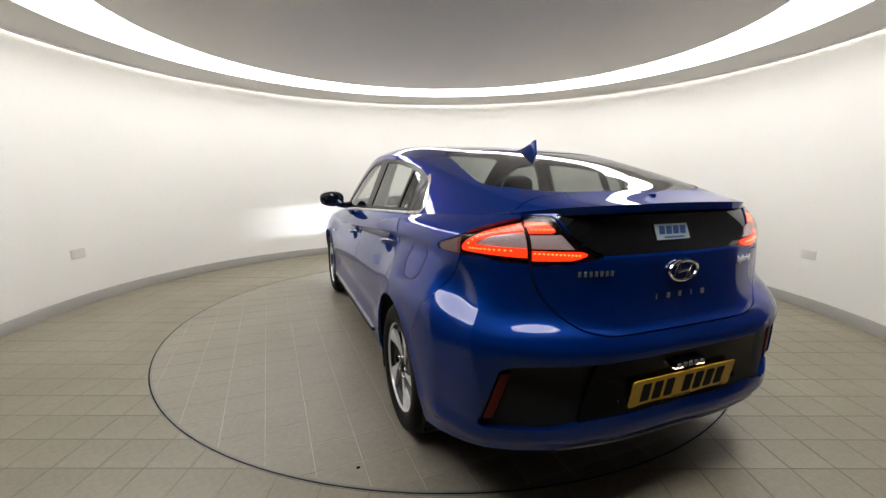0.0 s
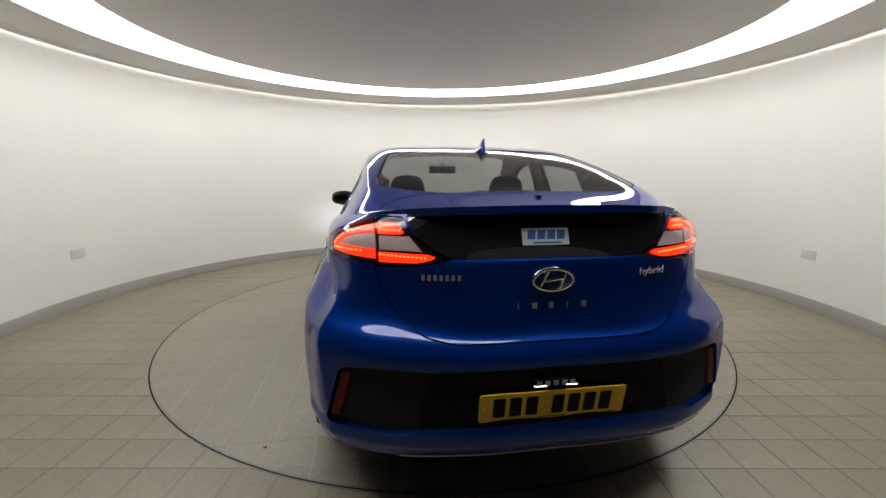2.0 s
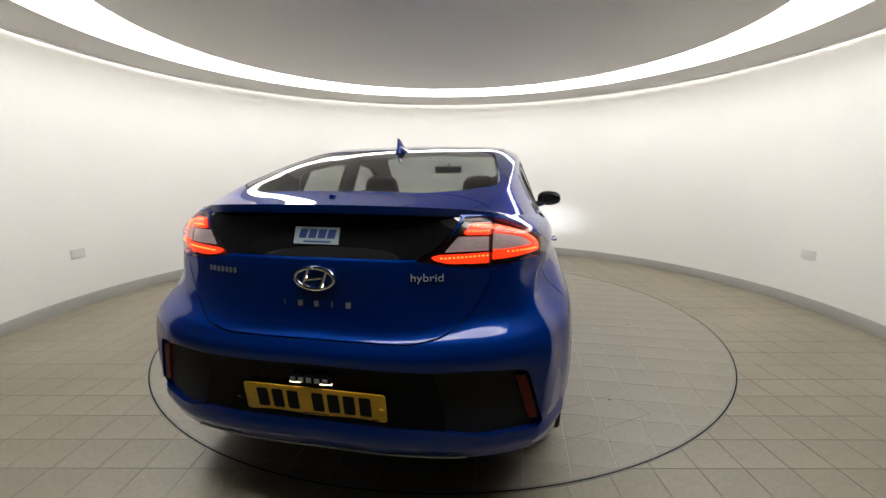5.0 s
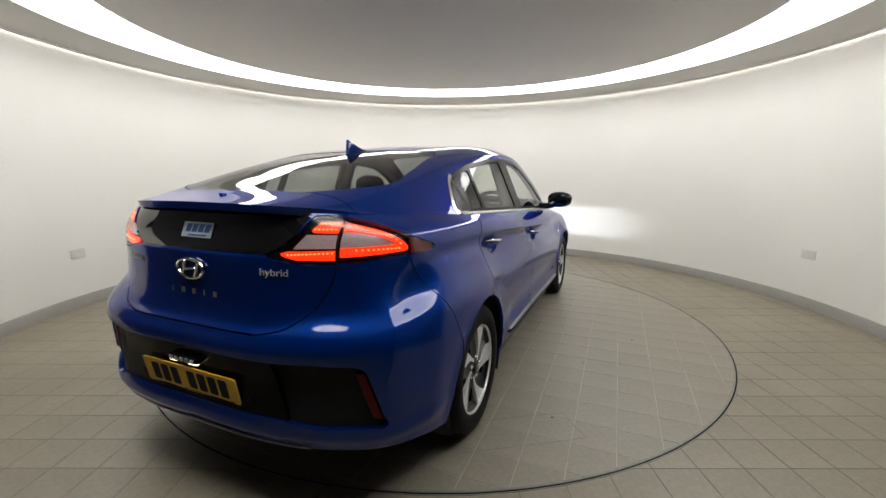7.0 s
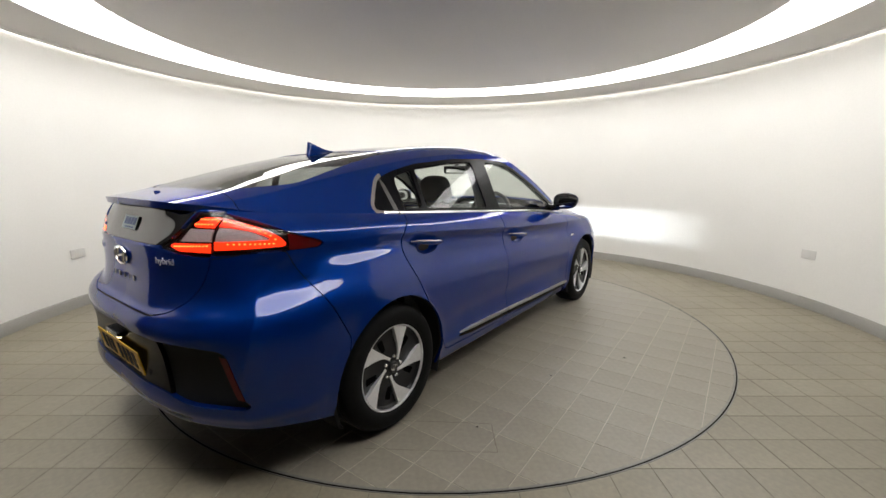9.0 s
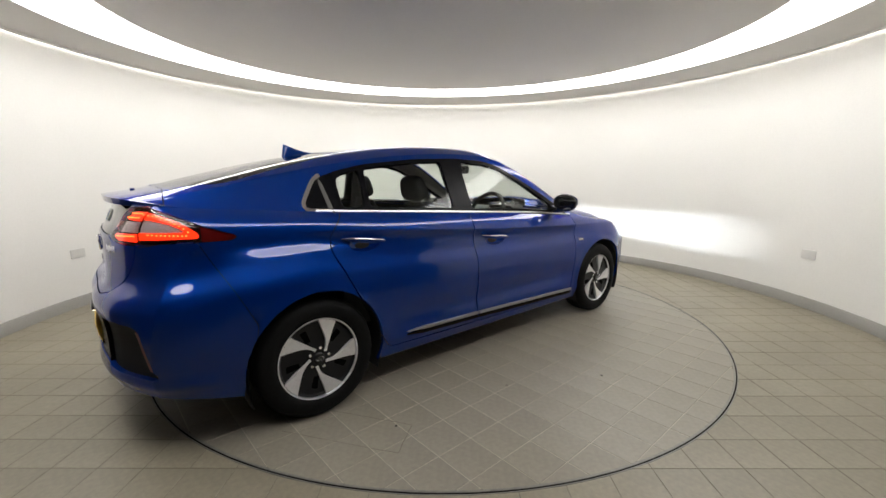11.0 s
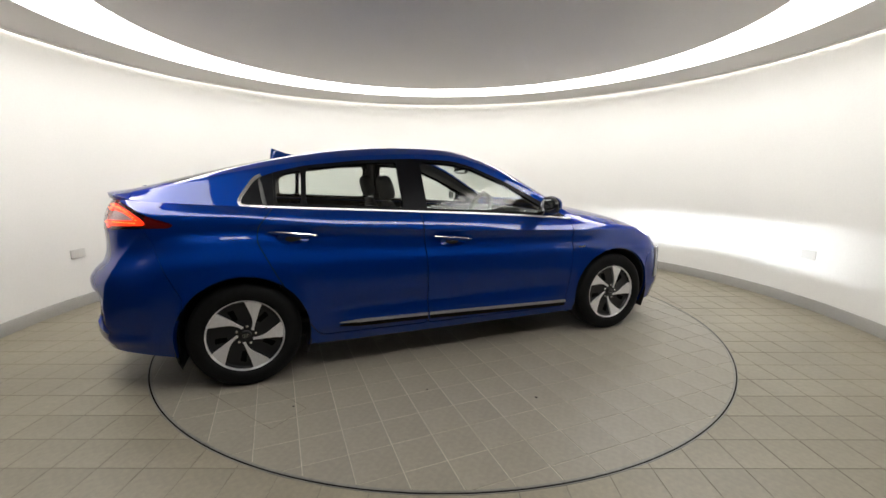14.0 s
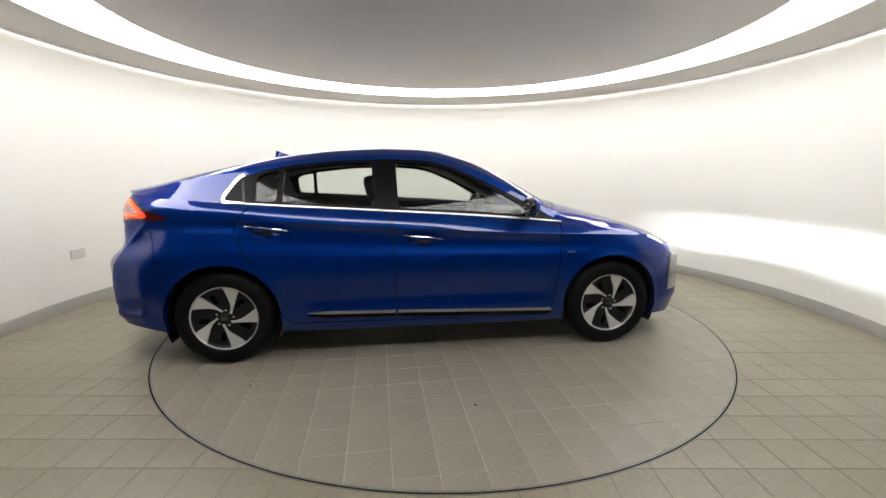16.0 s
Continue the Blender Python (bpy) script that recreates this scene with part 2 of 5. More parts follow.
# ---------------------------------------------------------------- the room
def build_room():
    cx, cy = ROOM
    at = pose(cx, cy, 0)
    # the wall is a round drum, open behind the camera, wide enough for dark reflections
    gap = 60
    a0, a1 = radians(-90 + gap), radians(270 - gap)
    w = revolve([(ROOM_R, 0), (ROOM_R, 2.425), (ROOM_R + 0.22, 2.425), (ROOM_R + 0.22, 0)], 160, a0, a1, closed_profile=True)
    tagged(new("wall_round", to_mesh("wall_round", w, WALL)), "round off-white painted drum wall of the studio", kind="structure").matrix_basis = at
    b = revolve([(ROOM_R - 0.002, 0), (ROOM_R - 0.016, 0.0), (ROOM_R - 0.016, 0.097), (ROOM_R - 0.012, 0.104), (ROOM_R - 0.002, 0.104)], 160, a0, a1, closed_profile=True)
    tagged(new("baseboard", to_mesh("baseboard", b, BASE)), "grey-brown baseboard round the curved wall", kind="structure").matrix_basis = at
    # wide soffit that slopes from the ring light down to a lip in front of the lit slot over the wall
    c = revolve([(3.028, 2.439), (3.436, 2.3955), (3.441, 2.380), (3.466, 2.380), (3.466, 2.425), (3.468, 2.61), (3.028, 2.61)], 160, closed_profile=True)
    tagged(new("cornice", to_mesh("cornice", c, CORNICE)), "sloping painted soffit between ring light and wall", kind="structure").matrix_basis = at
    s = revolve([(3.467, 2.418), (3.4885, 2.418), (3.4885, 2.424), (3.467, 2.424)], 160, closed_profile=True)
    tagged(new("light_slot", to_mesh("light_slot", s, SLOT)), "thin glowing light slot over the wall", kind="structure").matrix_basis = at
    r = revolve([(2.40, 2.560), (3.020, 2.560), (3.020, 2.441), (3.027, 2.441), (3.027, 2.570), (2.40, 2.570)], 160, closed_profile=True)
    tagged(new("ring_light", to_mesh("ring_light", r, RING)), "wide white luminous ring set in the ceiling", "light", kind="structure").matrix_basis = at
    d = revolve([(0, 2.439), (2.474, 2.439), (2.474, 2.558), (0, 2.558)], 128)
    tagged(new("ceiling", to_mesh("ceiling", d, CEIL)), "flat grey-white round ceiling panel", kind="structure").matrix_basis = at
    # unseen slab, made dark so that the rear glass reflects no bright ceiling
    bm = bmesh.new()
    box(bm, (-6, -8, 2.612), (6, 6, 2.70))
    tagged(new("ceiling_slab", to_mesh("ceiling_slab", bm, LOBBY)), "dark slab added out of view over the studio and lobby", kind="structure")
    # unseen dark lobby that the camera stands in, added for the car to reflect
    xg = ROOM_R * math.sin(radians(gap)) + 0.05
    yg = cy - ROOM_R * math.cos(radians(gap))
    for sx, nm in ((-1, "wall_west"), (1, "wall_east")):
        bm = bmesh.new()
        box(bm, (cx + sx * xg - 0.1, -7.0, 0), (cx + sx * xg + 0.1, yg - 0.02, 2.612))
        tagged(new(nm, to_mesh(nm, bm, LOBBY, False)), "dark side wall added out of view, for the car to reflect", kind="structure")
    bm = bmesh.new()
    box(bm, (-4, -7.2, 0), (4, -7.002, 2.612))
    tagged(new("wall_south", to_mesh("wall_south", bm, LOBBY, False)), "dark end wall added out of view, for the car to reflect", kind="structure")


def build_socket(angle, z, label):
    """A double wall socket on the curved wall."""
    a = radians(angle)
    p = Vector((ROOM[0] + (ROOM_R - 0.001) * math.cos(a), ROOM[1] + (ROOM_R - 0.001) * math.sin(a), z))
    m = Matrix.Translation(p) @ Matrix.Rotation(a + math.pi / 2, 4, "Z") @ Matrix.Rotation(math.pi / 2, 4, "X")
    s = thing("wall_socket", label, "socket", m, "wall sockets")
    # local x along the wall, y up, z out of the wall
    bm = bmesh.new()
    box(bm, (-0.073, -0.043, -0.004), (0.073, 0.043, 0.012), 0.004)
    part("plate", bm, PLASTIC_WHITE, s)
    for k in (-1, 1):
        bm = bmesh.new()
        box(bm, (k * 0.014 - 0.007, 0.014, 0.011), (k * 0.014 + 0.007, 0.034, 0.016), 0.002)
        part("switch", bm, PLASTIC_WHITE, s)
        for dx, dy, w, h in ((0, 0.008, 0.004, 0.008), (-0.011, -0.014, 0.007, 0.004), (0.011, -0.014, 0.007, 0.004)):
            bm = bmesh.new()
            box(bm, (k * 0.042 + dx - w / 2, dy - h / 2 - 0.002, 0.0115), (k * 0.042 + dx + w / 2, dy + h / 2 - 0.002, 0.0128))
            part("pin_hole", bm, DARKGAP, s)
    return s


def build_floor():
    bm = bmesh.new()
    bmesh.ops.create_circle(bm, cap_ends=True, segments=96, radius=9.0)
    for v in bm.verts:
        v.co.z = -0.0019
    tagged(new("ground", to_mesh("ground", bm, GROUT, False)), "dark grout bed under the studio tiles", kind="structure")


TABLE = thing("turntable", "round tiled car turntable set flush in the floor", "turntable", table_pose(0))


def build_table():
    bm = revolve([(0, -0.0016), (TABLE_R - 0.02, -0.0016), (TABLE_R - 0.02, -0.03), (0, -0.03)], 160)
    part("bed", bm, GROUT_PALE, TABLE, "pale grout bed")
    bm = revolve([(TABLE_R - 0.014, -0.02), (TABLE_R - 0.014, 0.001), (TABLE_R - 0.003, 0.001), (TABLE_R - 0.003, -0.02)], 200, closed_profile=True)
    part("rim", bm, STEELRING, TABLE, "grey steel rim")
    bm = revolve([(TABLE_R - 0.003, -0.018), (TABLE_R + 0.005, -0.018), (TABLE_R + 0.005, -0.0008), (TABLE_R - 0.003, -0.0008)], 200, closed_profile=True)
    tagged(new("gap_seal", to_mesh("gap_seal", bm, DARKGAP)), "dark gap round the turntable", kind="structure")
    bm = revolve([(TABLE_R + 0.005, -0.02), (TABLE_R + 0.005, 0.0005), (TABLE_R + 0.010, 0.0005), (TABLE_R + 0.010, -0.02)], 200, closed_profile=True)
    tagged(new("floor_edge_trim", to_mesh("floor_edge_trim", bm, STEELRING)), "thin steel edge trim round the turntable pit", kind="structure")


build_room()
build_socket(175.97, 0.510, "white double wall socket on the curved wall")
build_socket(3.52, 0.512, "white double wall socket on the curved wall")
build_floor()
build_table()


# ---------------------------------------------------------------- the car
# car space: x to its right, y forward, z up, the origin on the floor midway between the axles
CAR = thing("car", "blue metallic five-door hatchback car with lit tail lamps", "car", car_pose(0))
NU = 420


class Skin:
    """A smooth surface through level curves, kept as vertices with normals, that can be cut into panels."""

    def __init__(self, levels, per, creases=(), press=None):
        curves = np.array([smooth_path(c, NU) for c in levels])  # levels x NU x 3
        rows = []
        for j in range(curves.shape[1]):
            pts, cuts, seg = curves[:, j], [0, *creases, len(levels) - 1], []
            for a, b in zip(cuts, cuts[1:]):
                piece = smooth_path(pts[a:b + 1], (b - a) * per + 1) if b - a > 1 else pts[a] + (pts[b] - pts[a]) * np.linspace(0, 1, per + 1)[:, None]
                seg.append(piece if a == 0 else piece[1:])
            rows.append(np.concatenate(seg))
        G = np.array(rows)  # NU x NV x 3
        if press:
            G = G + press(G, self.normals(G))[:, :, None] * self.normals(G)
        N = self.normals(G)
        self.G = G
        nu, nv = G.shape[:2]
        self.V = [tuple(x) for x in np.concatenate([G, N], axis=2).reshape(-1, 6)]
        self.faces = [(i * nv + j, (i + 1) * nv + j, (i + 1) * nv + j + 1, i * nv + j + 1) for i in range(nu - 1) for j in range(nv - 1)]
        self.flip = 1.0

    @staticmethod
    def normals(G):
        N = np.cross(np.gradient(G, axis=0), np.gradient(G, axis=1))
        N /= np.linalg.norm(N, axis=2, keepdims=True) + 1e-12
        d = G - np.array([0.0, 0.0, 0.6])
        d[:, :, 1] *= 0.3
        return N if np.median((N * d).sum(2)) > 0 else -N

    def outward(self):
        """Turn the normals outwards."""
        A = np.array(self.V)
        c = np.array([0.0, 0.0, 0.6])
        d = A[:, :3] - c
        d[:, 1] *= 0.3
        if np.median((A[:, 3:] * d).sum(1)) < 0:
            A[:, 3:] *= -1
            self.V = [tuple(x) for x in A]
            self.faces = [f[::-1] for f in self.faces]
        return self

    def split(self, faces, f):
        """Cut faces along f = 0: those with f < 0, and the rest."""
        A = np.array(self.V)[:, :3]
        val = f(A)
        val = np.where(np.abs(val) < 1e-7, 1e-7, val)
        vals = list(val)
        inn, out, made = [], [], {}
        for fc in faces:
            s = [vals[i] < 0 for i in fc]
            if all(s):
                inn.append(fc)
            elif not any(s):
                out.append(fc)
            else:
                a, b = [], []
                for i, k in zip(fc, fc[1:] + fc[:1]):
                    (a if vals[i] < 0 else b).append(i)
                    if (vals[i] < 0) != (vals[k] < 0):
                        key = (min(i, k), max(i, k))
                        if key not in made:
                            u = vals[key[0]] / (vals[key[0]] - vals[key[1]])
                            p, q = self.V[key[0]], self.V[key[1]]
                            self.V.append(tuple(x + (y - x) * u for x, y in zip(p, q)))
                            vals.append(0.0)
                            made[key] = len(self.V) - 1
                        a.append(made[key])
                        b.append(made[key])
                if len(a) > 2:
                    inn.append(tuple(a))
                if len(b) > 2:
                    out.append(tuple(b))
        return inn, out

    def cut(self, faces, f, gap=0.0032):
        """Cut a panel out of faces and leave a shut line of twice the gap round it."""
        inn, out = self.split(faces, lambda A: f(A) + gap)
        if gap:
            _, out = self.split(out, lambda A: f(A) - gap)
        return inn, out

    def mesh(self, name, faces, mat, offset=0.0, rim=0.014, mirror=False, both=False):
        """A mesh of the faces, with edges turned inwards by the rim; mirror: the other side of the car; both: the two sides as one."""
        used = {}
        co, no, fs = [], [], []

        def vert(i, m):
            if (i, m) not in used:
                v = self.V[i]
                n = np.array(v[3:]) / (np.linalg.norm(v[3:]) + 1e-12)
                p = np.array(v[:3]) + n * offset
                s = np.array([-1.0 if m else 1.0, 1, 1])
                used[(i, m)] = len(co)
                co.append(p * s)
                no.append(n * s)
            return used[(i, m)]

        sides = (False, True) if both else (mirror,)
        for m in sides:
            count = collections.Counter()
            for fc in faces:
                for i, k in zip(fc, fc[1:] + fc[:1]):
                    count[(min(i, k), max(i, k))] += 1
            for fc in faces:
                q = [vert(i, m) for i in fc]
                fs.append(q[::-1] if m else q)
            if rim:
                for fc in faces:
                    for i, k in zip(fc, fc[1:] + fc[:1]):
                        if count[(min(i, k), max(i, k))] == 1 and not (abs(self.V[i][0]) < 1e-4 and abs(self.V[k][0]) < 1e-4):
                            a, b = vert(i, m), vert(k, m)
                            base = len(co)
                            e = np.cross(co[b] - co[a], no[a])
                            e /= np.linalg.norm(e) + 1e-12
                            e = -e if m else e
                            for src in (a, b):
                                co.append(co[src].copy()); no.append(e)
                            for src in (b, a):
                                co.append(co[src] - no[src] * rim); no.append(e)
                            f4 = [base + 1, base, base + 3, base + 2]
                            fs.append(f4[::-1] if m else f4)
        me = bpy.data.meshes.new(name)
        me.from_pydata([tuple(c) for c in co], [], fs)
        me.materials.append(mat)
        me.polygons.foreach_set("use_smooth", [True] * len(me.polygons))
        me.normals_split_custom_set_from_vertices([tuple(n) for n in no])
        return me


def outline(points, axes, r=0.02):
    """A signed distance to a rounded closed outline in the plane of two axes: negative inside."""
    P = np.array(rounded(points, r, 6))
    Q = np.roll(P, -1, axis=0)
    ax = ["xyz".index(a) for a in axes]

    def f(A):
        X = A[:, ax]
        best = np.full(len(X), 1e9)
        inside = np.zeros(len(X), bool)
        for p, q in zip(P, Q):
            e = q - p
            u = np.clip(((X - p) @ e) / (e @ e + 1e-15), 0, 1)
            best = np.minimum(best, np.linalg.norm(X - p - u[:, None] * e, axis=1))
            hit = (p[1] > X[:, 1]) != (q[1] > X[:, 1])
            with np.errstate(divide="ignore", invalid="ignore"):
                xs = (q[0] - p[0]) * (X[:, 1] - p[1]) / (q[1] - p[1]) + p[0]
            inside ^= hit & (X[:, 0] < xs)
        return np.where(inside, -best, best)

    return f


def both(f, g):
    """Inside the two outlines at once."""
    return lambda A: np.maximum(f(A), g(A))


# level curves of the lower body, from the middle of the rear round the side to the middle of the nose
LOW = [
    # bottom edge
    [(0, -2.185, .30), (.30, -2.18, .30), (.55, -2.13, .295), (.74, -2.02, .285), (.825, -1.87, .265), (.855, -1.70, .235), (.85, -1.35, .22), (.845, -.95, .205), (.845, 0, .20), (.845, .95, .20), (.84, 1.35, .20), (.825, 1.68, .20), (.70, 1.95, .19), (.40, 2.08, .18), (0, 2.12, .18)],
    # lower lip
    [(0, -2.205, .385), (.32, -2.20, .385), (.58, -2.15, .40), (.785, -2.03, .42), (.85, -1.88, .40), (.884, -1.70, .36), (.882, -1.35, .34), (.880, -.95, .31), (.882, 0, .30), (.880, .95, .29), (.874, 1.35, .30), (.86, 1.68, .32), (.735, 1.98, .34), (.42, 2.13, .34), (0, 2.17, .34)],
    # bumper face and lower doors
    [(0, -2.20, .52), (.32, -2.195, .525), (.58, -2.15, .55), (.785, -2.04, .565), (.857, -1.89, .55), (.897, -1.70, .53), (.905, -1.35, .52), (.889, -.95, .47), (.884, 0, .46), (.884, .95, .46), (.893, 1.35, .48), (.88, 1.68, .50), (.755, 1.95, .50), (.44, 2.11, .50), (0, 2.16, .50)],
    # bumper edge
    [(0, -2.212, .650), (.32, -2.207, .653), (.58, -2.157, .665), (.777, -2.04, .675), (.848, -1.89, .68), (.892, -1.70, .685), (.906, -1.35, .69), (.886, -.95, .65), (.882, 0, .63), (.882, .95, .63), (.896, 1.35, .67), (.878, 1.68, .65), (.755, 1.93, .61), (.44, 2.09, .60), (0, 2.14, .60)],
    # bumper shelf
    [(0, -2.192, .692), (.32, -2.187, .695), (.57, -2.137, .710), (.763, -2.030, .715), (.83, -1.88, .735), (.880, -1.70, .745), (.896, -1.35, .75), (.875, -.95, .72), (.873, 0, .70), (.873, .95, .69), (.884, 1.35, .71), (.865, 1.68, .69), (.745, 1.92, .645), (.435, 2.08, .63), (0, 2.13, .63)],
    # foot of the tailgate and mid doors
    [(0, -2.158, .735), (.32, -2.152, .738), (.545, -2.080, .785), (.710, -1.984, .808), (.764, -1.850, .832), (.822, -1.69, .856), (.852, -1.35, .868), (.838, -.95, .845), (.845, 0, .785), (.846, .95, .765), (.868, 1.35, .75), (.845, 1.68, .74), (.735, 1.90, .68), (.43, 2.07, .66), (0, 2.12, .66)],
    # shoulder crease and lamp foot
    [(0, -2.150, .965), (.32, -2.130, .963), (.53, -2.072, .957), (.66, -1.985, .955), (.748, -1.85, .957), (.790, -1.68, .967), (.826, -1.35, .972), (.847, -.95, .948), (.858, 0, .882), (.853, .95, .838), (.838, 1.35, .825), (.81, 1.68, .80), (.72, 1.87, .735), (.42, 2.06, .70), (0, 2.11, .70)],
    # lamp bulge
    [(0, -2.106, 1.030), (.31, -2.096, 1.030), (.525, -2.058, 1.04), (.668, -1.965, 1.037), (.738, -1.85, 1.035), (.772, -1.68, 1.033), (.805, -1.35, 1.028), (.822, -.95, 1.005), (.832, 0, .945), (.815, .95, .885), (.81, 1.35, .857), (.785, 1.68, .815), (.70, 1.85, .748), (.415, 2.055, .71), (0, 2.10, .71)],
    # belt line and foot of the spoiler
    [(0, -2.075, 1.125), (.30, -2.065, 1.122), (.49, -2.02, 1.118), (.585, -1.96, 1.113), (.645, -1.84, 1.102), (.700, -1.68, 1.092), (.752, -1.33, 1.068), (.779, -.95, 1.047), (.793, 0, .994), (.772, .95, .918), (.77, 1.35, .876), (.75, 1.68, .82), (.68, 1.83, .755), (.41, 2.045, .715), (0, 2.09, .715)],
]
# long curves of the upper body, from the spoiler's lip over the roof to the bonnet's lip: belt, rail, roof edge, mid roof, centre
HIGH = [
    [(.58, -1.955, 1.122), (.645, -1.84, 1.102), (.700, -1.68, 1.092), (.752, -1.33, 1.068), (.779, -.95, 1.047), (.789, -.6, 1.028), (.793, -.2, 1.004), (.792, .1, .988), (.787, .4, .968), (.777, .8, .934), (.77, 1.05, .909), (.765, 1.5, .855), (.71, 1.80, .775), (.60, 1.93, .725)],
    [(.485, -2.03, 1.136), (.555, -1.88, 1.155), (.605, -1.68, 1.198), (.632, -1.33, 1.272), (.640, -.95, 1.335), (.640, -.6, 1.372), (.638, -.2, 1.388), (.642, .1, 1.372), (.668, .4, 1.272), (.718, .8, 1.070), (.725, 1.05, .945), (.69, 1.5, .882), (.61, 1.80, .802), (.50, 1.98, .728)],
    [(.38, -2.085, 1.144), (.46, -1.90, 1.174), (.505, -1.68, 1.228), (.528, -1.33, 1.310), (.535, -.95, 1.382), (.535, -.6, 1.422), (.535, -.2, 1.436), (.535, .1, 1.417), (.560, .4, 1.325), (.60, .8, 1.120), (.60, 1.05, .990), (.57, 1.5, .905), (.50, 1.80, .822), (.40, 2.01, .735)],
    [(.20, -2.115, 1.150), (.25, -1.915, 1.182), (.27, -1.68, 1.244), (.28, -1.33, 1.330), (.28, -.95, 1.398), (.28, -.6, 1.438), (.28, -.2, 1.451), (.28, .1, 1.437), (.29, .4, 1.352), (.31, .8, 1.168), (.32, 1.05, 1.040), (.30, 1.5, .925), (.26, 1.80, .843), (.21, 2.04, .745)],
    [(0, -2.122, 1.152), (0, -1.92, 1.185), (0, -1.68, 1.249), (0, -1.33, 1.335), (0, -.95, 1.403), (0, -.6, 1.443), (0, -.2, 1.456), (0, .1, 1.444), (0, .4, 1.365), (0, .8, 1.188), (0, 1.05, 1.06), (0, 1.5, .93), (0, 1.80, .85), (0, 2.05, .75)],
]

def fold(s, w, a):
    """A sharp ridge at s = 0 whose two sides are flattened over the width w."""
    k = np.clip(np.abs(s) / w, 0, 1)
    return a * ((1 - k) ** 2 - (1 - k * k) ** 2)


CORNER = [(.28, -2.02), (.40, -2.045), (.55, -2.045), (.68, -2.015), (.80, -1.955), (.90, -1.87), (.96, -1.80)]


def press_low(G, N):
    """The folds of the lower body: bumper corners, the hollow under the shoulder line, lips of the wheel arches, door foot."""
    X, Y, Z = G[:, :, 0], G[:, :, 1], G[:, :, 2]
    yc = np.interp(Z, *zip(*CORNER))
    fade = np.clip((0.965 - Z) / 0.06, 0, 1) * np.clip((Z - 0.28) / 0.10, 0, 1)
    s = (Y - yc) * np.where(Y > yc, 0.8, 1.35)
    d = np.where((X > 0.45) & (Y < -1.4), fold(s, 0.20, 0.026) * fade, 0)
    # the painted lip under the bumper pockets stands out
    d = d + np.where(Y < -1.7, 0.015 * np.exp(-((Z - np.interp(X, (0, .45, .8), (.355, .352, .345))) / 0.034) ** 2) * np.clip((-1.75 - Y) / 0.1, 0, 1), 0)
    # hollow along the flank, just under the shoulder line
    zs = np.interp(Y, (-1.7, -1.35, -.95, 0, .95), (.967, .972, .948, .882, .838))
    run = np.clip((Y + 1.75) / 0.15, 0, 1) * np.clip((1.0 - Y) / 1.2, 0, 1)
    u = np.clip((zs - Z) / 0.11, 0, 1)
    d = d - np.where(X > 0.6, 0.010 * run * (np.sin(np.pi * u ** 0.7)) ** 2 * (Z < zs), 0)
    # raised lips round the wheel arches
    for y in (-1.35, 1.35):
        k = np.clip((np.hypot(Y - y, Z - 0.318) - ARCH_R) / 0.055, 0, 1)
        d = d + np.where(X > 0.6, 0.007 * (1 - k) ** 2, 0)
    # scooped foot of the doors over the sill
    v = np.clip((np.abs(Y) - 0.75) / 0.25, 0, 1)
    d = d - np.where(X > 0.6, 0.016 * (1 - v) * np.exp(-((Z - 0.43) / 0.065) ** 2), 0)
    return d


ARCH_R = 0.365
low = Skin(LOW, 9, creases=(1, 6), press=press_low).outward()
high = Skin(HIGH, 10, creases=(1,)).outward()
FINDER = BVHTree.FromPolygons([v[:3] for v in low.V] + [v[:3] for v in high.V], low.faces + [tuple(i + len(low.V) for i in f) for f in high.faces])


def on_side(y, z, lift=0.0):
    """The point of the right flank at that y and z."""
    p, n, _, _ = FINDER.ray_cast(Vector((1.6, y, z)), Vector((-1, 0, 0)))
    if p is None:
        p, n, _, _ = FINDER.find_nearest(Vector((0.9, y, z)))
    n = n if n.x > 0 else -n
    return p + n * lift, n


def on_rear(x, z, lift=0.0):
    """The point of the rear at that x and z."""
    p, n, _, _ = FINDER.ray_cast(Vector((abs(x), -3.0, z)), Vector((0, 1, 0)))
    if p is None:
        p, n, _, _ = FINDER.find_nearest(Vector((abs(x), -2.2, z)))
    n = n if n.y < 0 else -n
    if x < 0:
        p, n = Vector((-p.x, p.y, p.z)), Vector((-n.x, n.y, n.z))
    return p + n * lift, n


def on_top(x, y, lift=0.0):
    p, n, _, _ = FINDER.ray_cast(Vector((abs(x), y, 3.0)), Vector((0, 0, -1)))
    n = n if n.z > 0 else -n
    if x < 0:
        p, n = Vector((-p.x, p.y, p.z)), Vector((-n.x, n.y, n.z))
    return p + n * lift, n


def panel(name, skin, faces, mat, label="", pair=False, offset=0.0, rim=0.014, parent=None):
    """A panel over the middle of the car, or one on each flank."""
    made = []
    for m in ((False, True) if pair else (None,)):
        ob = new(name, skin.mesh(name, faces, mat, offset, rim, mirror=bool(m), both=m is None))
        ob.parent = parent or CAR
        made.append(tagged(ob, label))
    return made




def arch(y):
    def f(A):
        return np.maximum(np.hypot(A[:, 1] - y, A[:, 2] - 0.318) - ARCH_R, 0.55 - A[:, 0])
    return f


